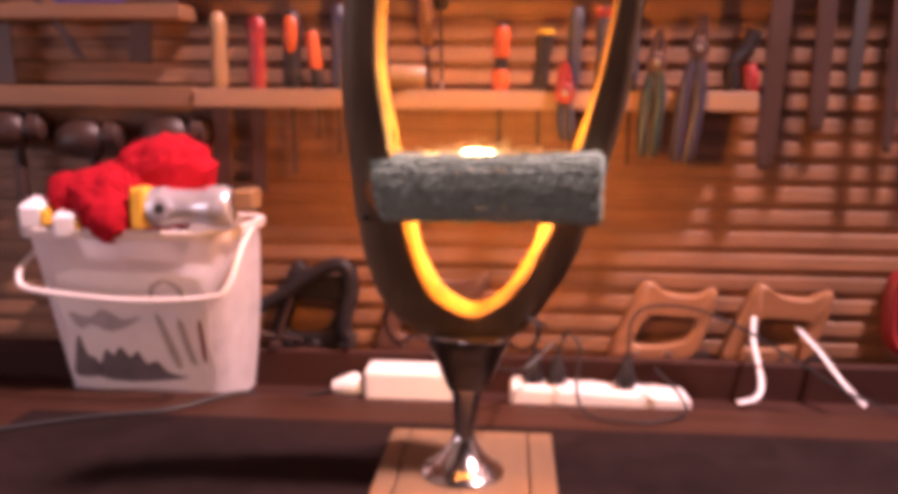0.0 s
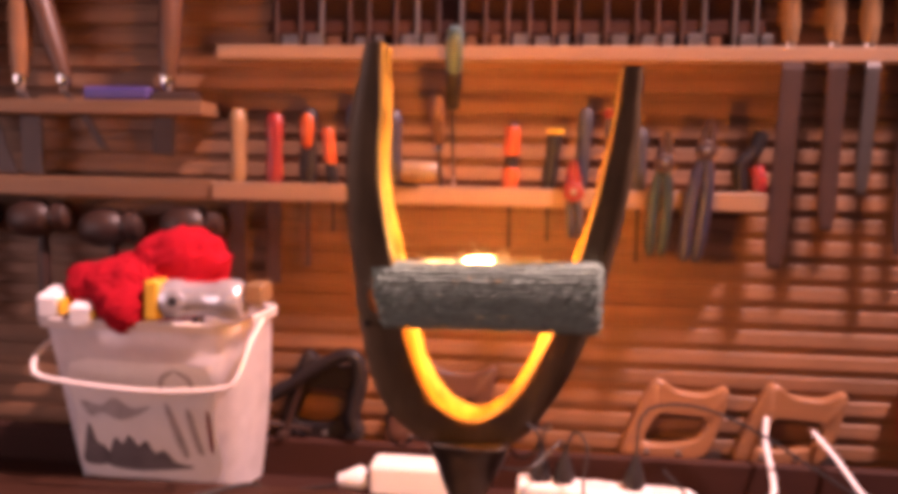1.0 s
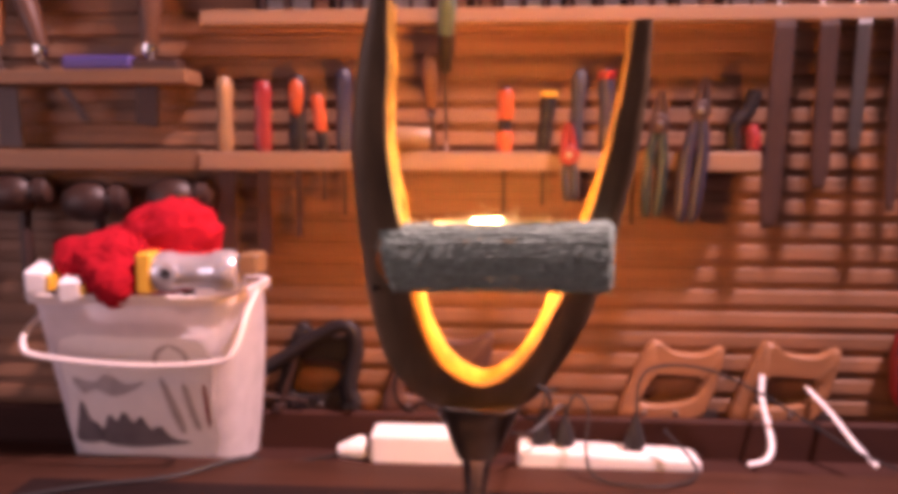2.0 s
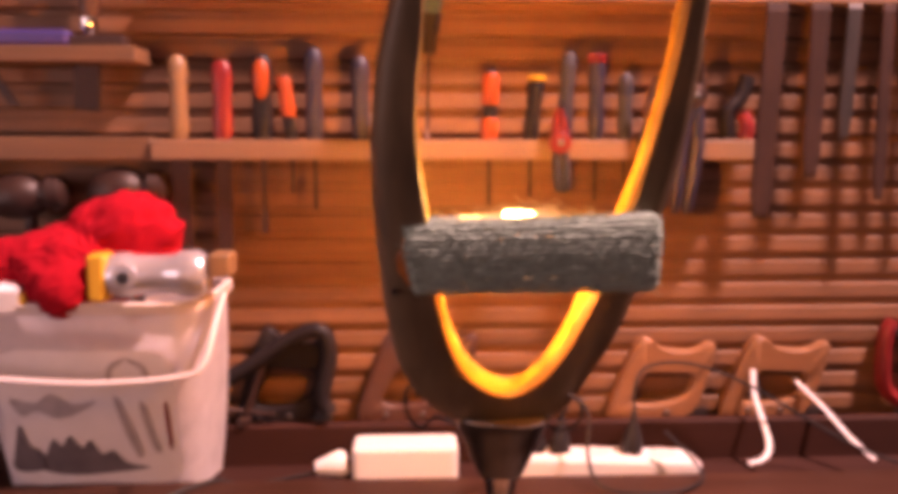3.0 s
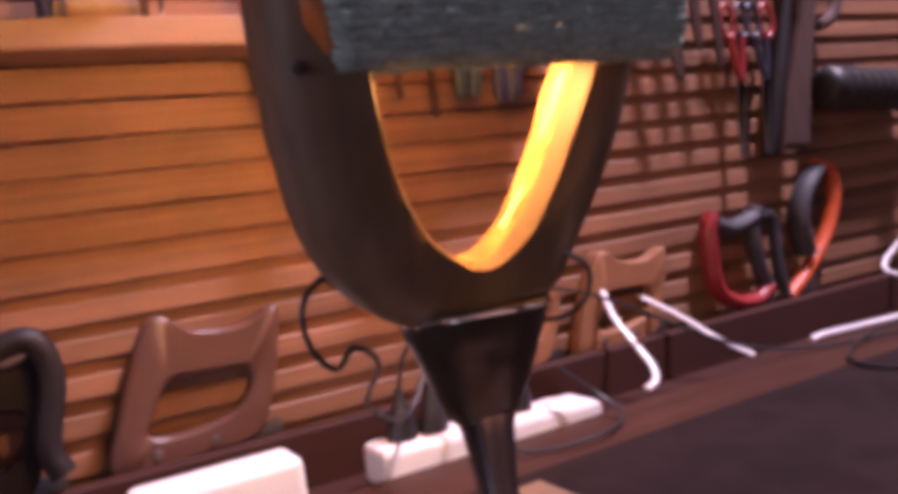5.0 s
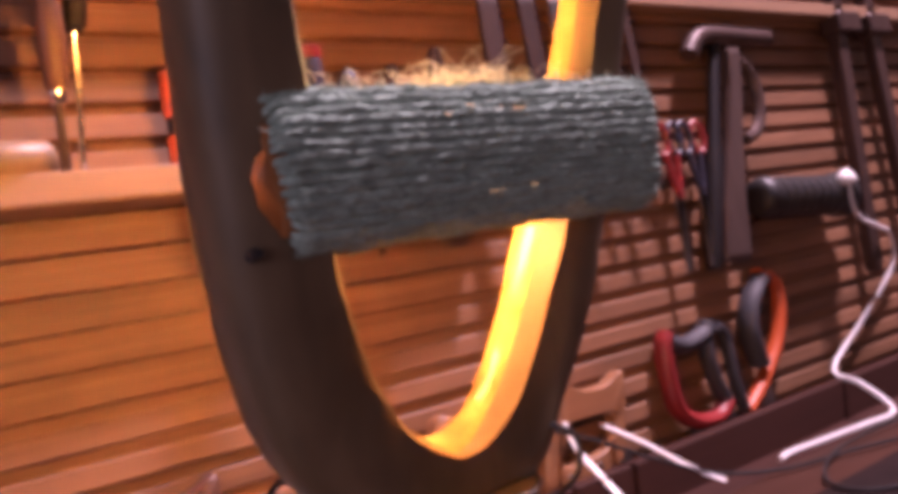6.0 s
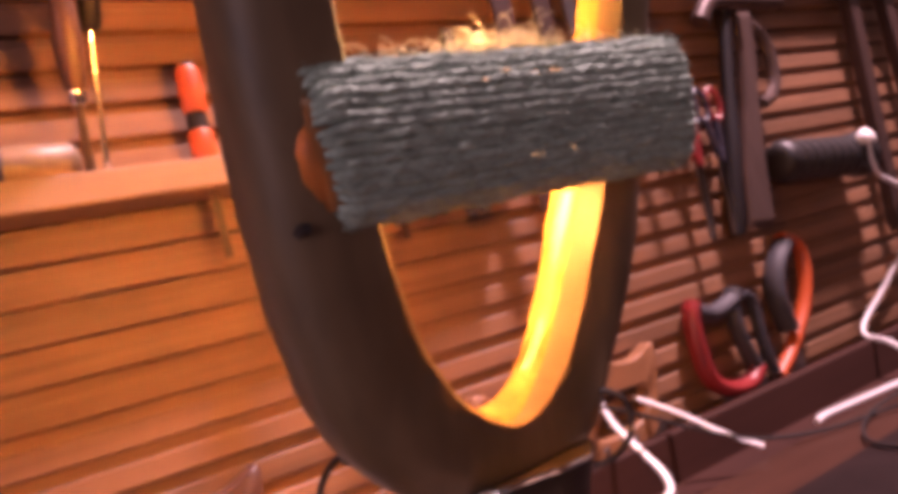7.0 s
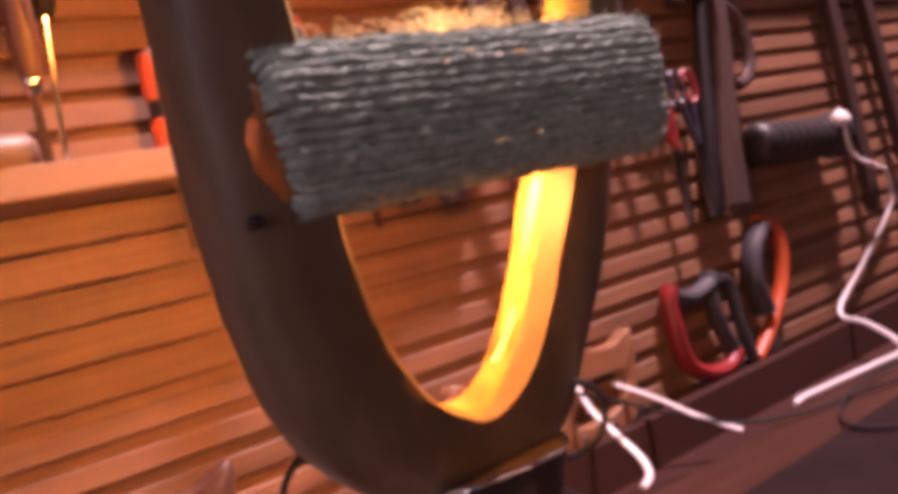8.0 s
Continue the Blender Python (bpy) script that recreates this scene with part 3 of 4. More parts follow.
tube(bm, [(-0.494, 1.27, 1.095), (-0.494, 1.215, 1.078), (-0.487, 1.186, 1.062), (-0.465, 1.182, 1.049), (-0.35, 1.180, 1.040), (-0.25, 1.182, 1.045),
          (-0.224, 1.186, 1.058), (-0.216, 1.215, 1.10), (-0.219, 1.27, 1.118)], 0.0036, 8, 6)
part("bail", bm, M_rim, bucket, "white plastic carrying handle", True)


def on_front(x, z, out=0.001):
    h = (z - 0.8795) / 0.243
    return Vector((x, 1.262 + (1.192 - 1.262) * h - out, z))


def patch(bm, pts, out):
    bm.faces.new([bm.verts.new(on_front(x, z, out)) for x, z in pts])
    return bm


label = part("label", patch(bmesh.new(), loop2([(-0.455, 0.905), (-0.362, 0.903), (-0.272, 0.906), (-0.270, 0.98), (-0.270, 1.06), (-0.36, 1.068), (-0.452, 1.064), (-0.456, 0.99)], 3), 0.0012),
             M_paper, bucket, "white label with grey printed shapes")
prints = (([(-0.457, 0.922), (-0.452, 0.945), (-0.441, 0.980), (-0.434, 0.952), (-0.424, 0.946), (-0.418, 0.925), (-0.436, 0.917)], M_print),
          ([(-0.425, 0.920), (-0.416, 0.944), (-0.407, 0.960), (-0.399, 0.951), (-0.388, 0.964), (-0.377, 0.949), (-0.366, 0.958), (-0.356, 0.940), (-0.342, 0.944), (-0.328, 0.927), (-0.303, 0.921), (-0.345, 0.915), (-0.39, 0.912)], M_print),
          ([(-0.333, 1.010), (-0.326, 1.006), (-0.312, 0.958), (-0.309, 0.938), (-0.316, 0.936), (-0.326, 0.968)], M_print2),
          ([(-0.306, 1.004), (-0.298, 1.000), (-0.292, 0.962), (-0.288, 0.942), (-0.296, 0.944), (-0.303, 0.974)], M_print2),
          ([(-0.279, 1.000), (-0.275, 1.000), (-0.275, 0.950), (-0.279, 0.950)], M_red),
          ([(-0.446, 1.012), (-0.42, 1.006), (-0.40, 1.018), (-0.378, 1.004), (-0.352, 1.008), (-0.372, 0.994), (-0.398, 0.986), (-0.418, 0.996), (-0.436, 0.990)], M_paler),
          ([(-0.338, 1.030), (-0.334, 1.050), (-0.316, 1.060), (-0.316, 1.056), (-0.329, 1.046), (-0.333, 1.030)], M_print2),
          ([(-0.290, 1.030), (-0.294, 1.050), (-0.312, 1.060), (-0.312, 1.056), (-0.299, 1.046), (-0.295, 1.030)], M_print2))
for pts, m in prints:
    part("print", patch(bmesh.new(), loop2(pts, 3), 0.0022), m, label)
# Packs made white so that the bucket's wall is brightened from inside.
solo("paper_pack", new_box(-0.44, -0.30, 1.275, 1.335, 0.886, 1.06, 0.004, (0, 4, 0)), M_stuffing, "paper packs inside the bucket, whitened to brighten its wall", "packs")


def heap():
    """A crumpled cloth: one skin round several soft bulges."""
    mid = Vector((-0.355, 1.25, 1.160))
    bulges = (((-0.385, 1.245, 1.160), (0.070, 0.058, 0.046)), ((-0.322, 1.262, 1.200), (0.062, 0.052, 0.040)), ((-0.376, 1.204, 1.138), (0.038, 0.034, 0.034)),
              ((-0.345, 1.27, 1.155), (0.085, 0.066, 0.042)), ((-0.438, 1.230, 1.160), (0.030, 0.034, 0.030)))
    bm = bmesh.new()
    bmesh.ops.create_icosphere(bm, subdivisions=6, radius=1.0)
    for v in bm.verts:
        d = v.co.normalized()
        far = []
        for c, r in bulges:
            o = Vector([(mid[k] - c[k]) / r[k] for k in range(3)])
            e = Vector([d[k] / r[k] for k in range(3)])
            qa, qb, qc = e.dot(e), o.dot(e), o.dot(o) - 1
            disc = qb * qb - qa * qc
            if disc > 0:
                far.append(max(0.0, (-qb + math.sqrt(disc)) / qa))
        s = sum(f ** 9 for f in far) ** (1 / 9) if far else 0.02
        fold = 1 + 0.10 * noise.noise(d * 2.6 + Vector((3, 1, 4))) + 0.055 * (1 - abs(noise.noise(d * 5.2 + Vector((1, 7, 2)))) * 2) + 0.006 * noise.noise(d * 60)
        v.co = mid + d * s * fold * 0.92
    return solo("red_cloth", bm, M_cloth, "crumpled bright red fleece cloth on the bucket", "cloth", smooth=True)

heap()
for x, z in ((-0.470, 1.142), (-0.428, 1.131)):
    pk = thing("white_packet", (x, 1.19, z), "small white packet with a green edge", "packet", "packets on the bucket")
    part("wrap", new_box(x - 0.014, x + 0.014, 1.183, 1.235, z - 0.015, z + 0.015, 0.004, (8, 0, 10)), M_paper, pk)
    part("edge", new_box(x + 0.0145, x + 0.023, 1.186, 1.232, z - 0.014, z + 0.006, 0.002), M_yellow, pk, "yellow-green edge")
can = thing("spray_can", (-0.28, 1.2, 1.125), "silver can with a yellow cap lying across the rim", "can")
part("cap", new_box(-0.340, -0.322, 1.182, 1.228, 1.126, 1.176, 0.003), M_yellow, can, "yellow cap")
bm = bmesh.new()
turned(bm, (-0.322, 1.205, 1.151), (-0.222, 1.205, 1.153), [(0, 0.022), (0.05, 0.0245), (0.2, 0.0245), (0.24, 0.022), (0.5, 0.021), (0.68, 0.022), (0.74, 0.0255), (0.93, 0.0255), (1, 0.021)], 24)
part("body", bm, M_alu, can, "polished silver body", True)
bm = bmesh.new()
turned(bm, (-0.302, 1.1835, 1.152), (-0.302, 1.179, 1.152), [(0, 0.014), (0.9, 0.014), (1, 0.012)], 18)
dial = part("boss", bm, M_alu, can, "silver round boss", True)
bm = bmesh.new()
turned(bm, (-0.302, 1.179, 1.152), (-0.302, 1.1782, 1.152), [(0, 0.0060), (1, 0.0060)], 14)
part("hole", bm, M_rubber, dial, "dark hole")
solo("tan_block", new_box(-0.220, -0.196, 1.20, 1.24, 1.148, 1.174, 0.003), M_hw, "small tan wooden block on the bucket rim", "block")

# ---- electrics in the well ----
ad = thing("power_adapter", (-0.012, 1.28, 0.8785), "white power adapter lying in the tool well", "adapter")
part("case", new_box(-0.074, 0.052, 1.262, 1.312, 0.8787, 0.934, 0.006, seg=2), M_white, ad, smooth=False)
bm = bmesh.new()
turned(bm, (-0.118, 1.284, 0.902), (-0.082, 1.284, 0.908), [(0, 0.009), (0.3, 0.012), (0.8, 0.017), (1, 0.014)], 12)
part("plug", bm, M_white, ad, "white tapered plug", True)
ps = thing("power_strip", (0.23, 1.288, 0.8785), "white power strip with black plugs in it", "power strip")
part("case", new_box(0.118, 0.346, 1.264, 1.312, 0.8797, 0.914, 0.006, (0, 2.2, 0), 2), M_white, ps)
for x in (0.148, 0.180, 0.223, 0.266, 0.308):
    bm = bmesh.new()
    zt = 0.9142 - (x - 0.232) * 0.038
    turned(bm, (x, 1.288, zt - 0.004), (x, 1.288, zt + 0.0010), [(0, 0.0185), (0.7, 0.0185), (1, 0.0172)], 20)
    turned(bm, (x, 1.288, zt - 0.004), (x, 1.288, zt + 0.0016), [(0, 0.0125), (1, 0.0125)], 16)
    part("socket", bm, M_rim, ps, "round recessed socket", True)
part("end_cap", new_box(0.3455, 0.3505, 1.268, 1.308, 0.8800, 0.9050, 0.002), M_rim, ps, "rounded end cap")
for x in (0.148, 0.178, 0.268):
    bm = bmesh.new()
    turned(bm, (x, 1.288, 0.913), (x + 0.002, 1.288, 0.962), [(0, 0.0125), (0.2, 0.0140), (0.5, 0.0105), (0.8, 0.0050), (1, 0.0032)], 12)
    solo("mains_plug", bm, M_rubber, "black mains plug pushed into the power strip", "plug", "plugs in the strip", smooth=True)


def cable(name, pts, r, m, label_, flat=1.0, n=6):
    bm = bmesh.new()
    tube(bm, pts, r, n, 6, flat)
    return solo(name, bm, m, label_, "cable", smooth=True)


cable("white_cable", [(0.452, 1.372, 0.993), (0.447, 1.352, 0.965), (0.448, 1.325, 0.938), (0.446, 1.30, 0.917), (0.434, 1.283, 0.906), (0.408, 1.268, 0.9045)], 0.0036, M_cord, "white flat cord hanging onto the bench", 0.6)
cable("white_cable", [(0.515, 1.385, 0.976), (0.535, 1.345, 0.951), (0.552, 1.305, 0.923), (0.568, 1.272, 0.9045)], 0.0036, M_cord, "white flat cord hanging onto the bench", 0.6)
cable("white_cable", [(1.042, 1.334, 1.196), (1.038, 1.334, 1.170), (1.060, 1.34, 1.146), (1.12, 1.35, 1.128), (1.19, 1.37, 1.11), (1.20, 1.385, 1.06), (1.08, 1.388, 0.99), (0.99, 1.384, 0.95), (0.962, 1.37, 0.934), (0.94, 1.33, 0.928),
                      (0.90, 1.275, 0.912), (0.858, 1.245, 0.905), (0.80, 1.25, 0.905), (0.72, 1.262, 0.905), (0.675, 1.268, 0.905), (0.65, 1.262, 0.905)], 0.0034, M_cord, "white cable trailing from the wall onto the bench")
cable("lamp_cable", [(0.149, 1.288, 0.955), (0.152, 1.262, 0.998), (0.158, 1.18, 1.022), (0.150, 1.07, 1.052), (0.128, 1.010, 1.076), (0.139, 0.999, 1.072), (0.143, 0.998, 1.061), (0.136, 1.000, 1.048), (0.122, 1.012, 1.042),
                     (0.100, 1.046, 1.050), (0.060, 1.052, 1.062), (0.016, 1.040, 1.078), (0.006, 1.032, 1.084), (-0.005, 1.030, 1.077), (-0.009, 1.030, 1.064), (-0.005, 1.030, 1.048), (0.006, 1.032, 1.038), (0.018, 1.036, 1.046),
                     (0.040, 1.060, 1.030), (0.070, 1.16, 0.985), (0.130, 1.235, 0.950), (0.172, 1.272, 0.975), (0.179, 1.288, 0.958)], 0.0017, M_rubber, "thin black cable looped round the neck of the lamp")
cable("black_cable", [(0.18, 1.288, 0.96), (0.19, 1.27, 0.99), (0.205, 1.25, 0.975), (0.20, 1.225, 0.93), (0.215, 1.2, 0.906), (0.28, 1.185, 0.906), (0.33, 1.215, 0.906), (0.33, 1.245, 0.92), (0.3, 1.26, 0.95)], 0.0020, M_rubber, "black cable looping over the bench edge")
cable("black_cable", [(0.27, 1.288, 0.96), (0.275, 1.30, 1.0), (0.30, 1.32, 1.015), (0.36, 1.33, 1.012), (0.43, 1.32, 0.985), (0.50, 1.30, 0.945), (0.56, 1.27, 0.915), (0.62, 1.23, 0.906), (0.70, 1.2, 0.906), (0.78, 1.15, 0.906),
                      (0.74, 1.09, 0.906), (0.64, 1.08, 0.906), (0.57, 1.12, 0.906), (0.60, 1.18, 0.906), (0.72, 1.22, 0.908), (0.95, 1.20, 0.906), (1.3, 1.10, 0.906)], 0.0020, M_rubber, "long black cable coiled on the bench")
cable("black_cable", [(-0.60, 1.00, 0.906), (-0.47, 1.09, 0.9055), (-0.38, 1.14, 0.906), (-0.30, 1.18, 0.9035), (-0.235, 1.245, 0.904), (-0.20, 1.275, 0.886), (-0.13, 1.284, 0.894), (-0.114, 1.284, 0.902)], 0.0026, M_rubber, "thin black cable crossing the bench")


# ---- saws in the slot behind the rail ----
def saw(x0, x1, z0, z1, m, label_, y=1.386, thick=0.022):
    w, h = x1 - x0, z1 - z0
    ob = thing("hand_saw", ((x0 + x1) / 2, y, z0), label_, "saw", "saws in the slot")
    P = lambda u, v: (x0 + u * w, z0 + v * h)
    outer = loop2([P(0.02, 0.0), P(0.10, 0.42), P(0.27, 0.93), P(0.38, 0.99), P(0.52, 0.87), P(0.78, 0.84), P(0.98, 0.93), P(0.97, 0.70), P(0.90, 0.35), P(0.78, 0.05), P(0.50, 0.02), P(0.25, -0.01)], 4)
    hole = loop2([P(0.22, 0.22), P(0.26, 0.36), P(0.33, 0.52), P(0.39, 0.58), P(0.50, 0.58), P(0.66, 0.57), P(0.76, 0.56), P(0.80, 0.50), P(0.78, 0.38), P(0.70, 0.26), P(0.55, 0.20), P(0.36, 0.18)], 4)
    handle = part("handle", plate(bmesh.new(), outer, y - thick / 2, y + thick / 2, hole), m, ob, "", True)
    for u in (0.25, 0.55):
        bm = bmesh.new()
        q = P(u, 0.09)
        turned(bm, (q[0], y - thick / 2 - 0.0016, q[1]), (q[0], y - thick / 2 + 0.002, q[1]), [(0, 0.0035), (0.5, 0.0045), (1, 0.0045)], 10)
        part("screw", bm, M_steel, handle)
    part("blade", new_box(x0 + 0.03, x0 + 0.03 + w * 0.75, y - 0.0006, y + 0.0006, 0.50, z0 + 0.12 * h), M_steel, ob, "steel blade hidden in the slot")
    return ob


saw(-0.235, -0.105, 0.925, 1.055, M_black, "hand saw with a black handle in the slot")
saw(-0.078, 0.085, 0.926, 1.052, M_sawb, "hand saw with a brown wooden handle in the slot")
saw(0.258, 0.404, 0.925, 1.036, M_saww, "hand saw with an orange-brown wooden handle")
saw(0.412, 0.560, 0.925, 1.036, M_saww, "hand saw with an orange-brown wooden handle")
saw(-0.52, -0.40, 0.93, 1.03, M_black, "hand saw with a black handle in the slot")


def bow_saw(x0, x1, z0, z1, m, m2, label_, y=1.384):
    """A plastic saw handle: a coloured bow in front of a dark grip."""
    ob = thing("hand_saw", ((x0 + x1) / 2, y, z0), label_, "saw", "saws in the slot")
    w, h = x1 - x0, z1 - z0
    P = lambda u, v: Vector((x0 + u * w, y, z0 + v * h))
    bm = bmesh.new()
    tube(bm, [P(0.12, 1.0), P(0.02, 0.85), P(0.0, 0.5), P(0.06, 0.2), P(0.35, 0.03), P(0.75, 0.0), P(1.0, 0.12)], 0.0125, 10, 6, 0.8)
    part("bow", bm, m, ob, "", True)
    bm = bmesh.new()
    tube(bm, [P(0.10, 0.9), P(0.4, 0.82), P(0.8, 0.88), P(0.92, 0.98)], 0.014, 10, 6, 0.8)
    part("grip", bm, m2, ob, "dark grey rubber grip", True)
    bm = bmesh.new()
    tube(bm, [P(0.84, 0.95), P(0.80, 0.6), P(0.88, 0.3), P(0.98, 0.1)], 0.011, 10, 6, 0.8)
    part("brace", bm, m2, ob, "dark grey brace", True)
    part("blade", new_box(x0 + 0.02, x1 + 0.01, y - 0.0006, y + 0.0006, 0.5, z0 + 0.01), M_steel, ob)
    return ob


bow_saw(0.637, 0.735, 0.937, 1.055, M_red, M_grip, "hand saw with a red and dark grey handle")
ob = thing("hand_saw", (0.79, 1.384, 0.93), "hand saw with an orange and grey looped handle", "saw", "saws in the slot")
bm = bmesh.new()
tube(bm, [(0.770, 1.384, 0.93), (0.815, 1.384, 0.960), (0.862, 1.384, 1.005), (0.886, 1.384, 1.055), (0.880, 1.384, 1.088), (0.850, 1.384, 1.098)], 0.011, 10, 6, 0.8)
part("bow", bm, M_orange, ob, "orange plastic bow", True)
bm = bmesh.new()
tube(bm, [(0.855, 1.384, 1.092), (0.822, 1.384, 1.062), (0.808, 1.384, 1.025), (0.815, 1.384, 0.980)], 0.016, 10, 6, 0.7)
part("grip", bm, M_grip, ob, "grey rubber grip", True)
bm = bmesh.new()
tube(bm, [(0.745, 1.384, 1.045), (0.757, 1.384, 1.03), (0.757, 1.384, 0.98), (0.765, 1.384, 0.935)], 0.009, 8, 6, 0.8)
part("brace", bm, M_grip, ob, "dark brace", True)
part("blade", new_box(0.755, 0.83, 1.3834, 1.3846, 0.5, 0.95), M_steel, ob)


gc = thing("screw_clamp", (-0.17, 1.352, 0.9305), "black cast screw clamp leaning on the rail", "clamp")
bm = bmesh.new()
tube(bm, [(-0.250, 1.360, 0.985), (-0.205, 1.362, 1.012), (-0.150, 1.364, 1.047), (-0.118, 1.364, 1.052), (-0.108, 1.364, 1.02), (-0.118, 1.362, 0.97), (-0.110, 1.360, 0.945)], 0.0105, 10, 5)
part("frame", bm, M_black, gc, "", True)
bm = bmesh.new()
turned(bm, (-0.222, 1.362, 0.9308), (-0.190, 1.362, 1.02), [(0, 0.010), (0.1, 0.010), (0.12, 0.005), (0.9, 0.005), (1, 0.008)], 10)
part("screw", bm, M_dsteel, gc, "", True)
bm = bmesh.new()
turned(bm, (-0.245, 1.362, 0.952), (-0.180, 1.362, 0.944), [(0, 0.005), (0.05, 0.0035), (0.95, 0.0035), (1, 0.005)], 8)
part("tommy_bar", bm, M_dsteel, gc, "", True)

# ---- tools standing in the lower shelf ----
def upright(x, z_top, m, label_, r=0.0095, kind="chisel", z0=1.2967, y=1.362, lean=0.0, flat=0.8, tip=1.20, cap=None, cap2=None, blade=0.007, cat="chisel", shaft=M_dsteel):
    """A handle standing on the shelf with its blade through a slot below."""
    ob = thing(kind, (x, y, z0), label_, cat, "upright tools")
    bm = bmesh.new()
    turned(bm, (x, y, z0), (x + lean, y, z_top), [(0, r * 0.75), (0.06, r * 0.95), (0.25, r), (0.5, r * 0.86), (0.8, r * 1.05), (0.94, r * 0.95), (1, r * 0.5)], 12, flat)
    h = part("handle", bm, m, ob, "", True)
    for cap in [q for q in (cap, cap2) if q]:
        bm = bmesh.new()
        s0, s1 = sorted((cap[1], cap[2]))
        turned(bm, (x + lean * s0, y, z0 + (z_top - z0) * s0), (x + lean * s1, y, z0 + (z_top - z0) * s1), [(0, r * 1.0), (0.1, r * 1.1), (0.9, r * 1.12), (1, r * 0.9)], 12, flat)
        part("sleeve", bm, cap[0], h, cap[3], True)
    if tip:
        part("blade", new_box(x - blade, x + blade, y - 0.0012, y + 0.0012, tip, z0 - 0.0002), shaft, ob, "dark steel blade below the shelf")
    return ob


# The next two blades are widened and lengthened to include their dark shadow.
upright(-0.288, 1.399, M_hw, "chisel with a pale wooden handle", 0.0115, flat=1.0, tip=1.15, blade=0.012)
upright(-0.235, 1.393, M_red, "chisel with a flat red plastic handle", 0.0125, flat=0.6, tip=1.155, blade=0.0095)
kn = upright(-0.186, 1.401, M_black, "knife with a black handle and orange inlay", 0.0135, "knife", tip=1.18, cat="knife", blade=0.004)
bm = bmesh.new()
turned(bm, (-0.186, 1.354, 1.345), (-0.186, 1.354, 1.395), [(0, 0.003), (0.12, 0.008), (0.5, 0.0105), (0.85, 0.0095), (1, 0.003)], 12, 0.6)
part("inlay", bm, M_orange, kn, "orange oval inlay", True)
upright(-0.150, 1.376, M_black, "small knife with an orange handle and black end", 0.0085, "knife", tip=1.23, lean=-0.010, cap=(M_orange, 0.35, 0.97, "orange upper part"), cat="knife", blade=0.003)
upright(-0.122, 1.408, M_blue, "screwdriver with a navy blue handle", 0.0115, "screwdriver", tip=1.21, cat="screwdriver", blade=0.003)
upright(-0.065, 1.399, M_blue, "screwdriver with a dark navy handle", 0.0115, "screwdriver", tip=None, cat="screwdriver", flat=1.0)
upright(0.096, 1.383, M_black, "knife with an orange and black handle", 0.010, "knife", lean=0.002, tip=1.215, cap=(M_orange, 0.50, 0.96, "orange upper half"), cap2=(M_orange, 0.0, 0.33, "orange lower end"), cat="knife", blade=0.003)
upright(0.148, 1.378, M_black, "screwdriver with a black handle and yellow end", 0.0105, "screwdriver", lean=0.008, tip=1.225, cap=(M_yellow, 0.90, 0.99, "yellow end"), cat="screwdriver", blade=0.003)
upright(0.190, 1.405, M_grip, "screwdriver with a dark grey handle", 0.0100, "screwdriver", lean=0.006, tip=1.23, cat="screwdriver", blade=0.003)
upright(0.231, 1.405, M_blue, "screwdriver with a dark handle and pink end", 0.0105, "screwdriver", tip=1.22, cap=(M_red, 0.88, 0.99, "pale red end"), cat="screwdriver", blade=0.003)
upright(0.268, 1.380, M_grip, "screwdriver with a dark grey handle", 0.010, "screwdriver", tip=1.20, cat="screwdriver", blade=0.003)

ch = thing("chisel", (0.024, 1.365, 1.2967), "thin chisel with a brown wooden handle standing in the shelf", "chisel", "upright tools")
bm = bmesh.new()
turned(bm, (0.0008, 1.326, 1.352), (0.0, 1.302, 1.420), [(0, 0.006), (0.1, 0.008), (0.5, 0.0105), (0.85, 0.0095), (1, 0.005)], 12)
part("handle", bm, M_hb, ch, "", True)
bm = bmesh.new()
turned(bm, (0.001, 1.329, 1.343), (0.0008, 1.326, 1.353), [(0, 0.005), (0.3, 0.0065), (1, 0.0065)], 12)
part("ferrule", bm, M_chrome, ch, "bright metal ferrule", True)
bm = bmesh.new()
turned(bm, (0.003, 1.350, 1.2969), (0.001, 1.329, 1.344), [(0, 0.0045), (0.5, 0.0035), (1, 0.003)], 8)
part("blade", bm, M_dsteel, ch, "", True)
sd = thing("screwdriver", (0.022, 1.371, 1.2967), "screwdriver with a grey-teal handle and long bright shaft", "screwdriver", "upright tools")
bm = bmesh.new()
turned(bm, (0.0222, 1.300, 1.442), (0.026, 1.274, 1.496), [(0, 0.0088), (0.1, 0.0105), (0.6, 0.0118), (0.88, 0.0112), (1, 0.007)], 14)
part("handle", bm, M_teal, sd, "grey-teal upper handle", True)
bm = bmesh.new()
turned(bm, (0.019, 1.321, 1.397), (0.0222, 1.300, 1.4425), [(0, 0.005), (0.08, 0.0085), (0.4, 0.0085), (0.6, 0.0105), (0.95, 0.0108), (1, 0.009)], 14)
part("grip", bm, M_black, sd, "dark lower grip", True)
bm = bmesh.new()
turned(bm, (0.018, 1.366, 1.2969), (0.019, 1.3205, 1.398), [(0, 0.0022), (0.08, 0.0028), (0.12, 0.0022), (1, 0.0022)], 8)
part("shaft", bm, M_chrome, sd, "bright steel shaft", True)
bm = bmesh.new()
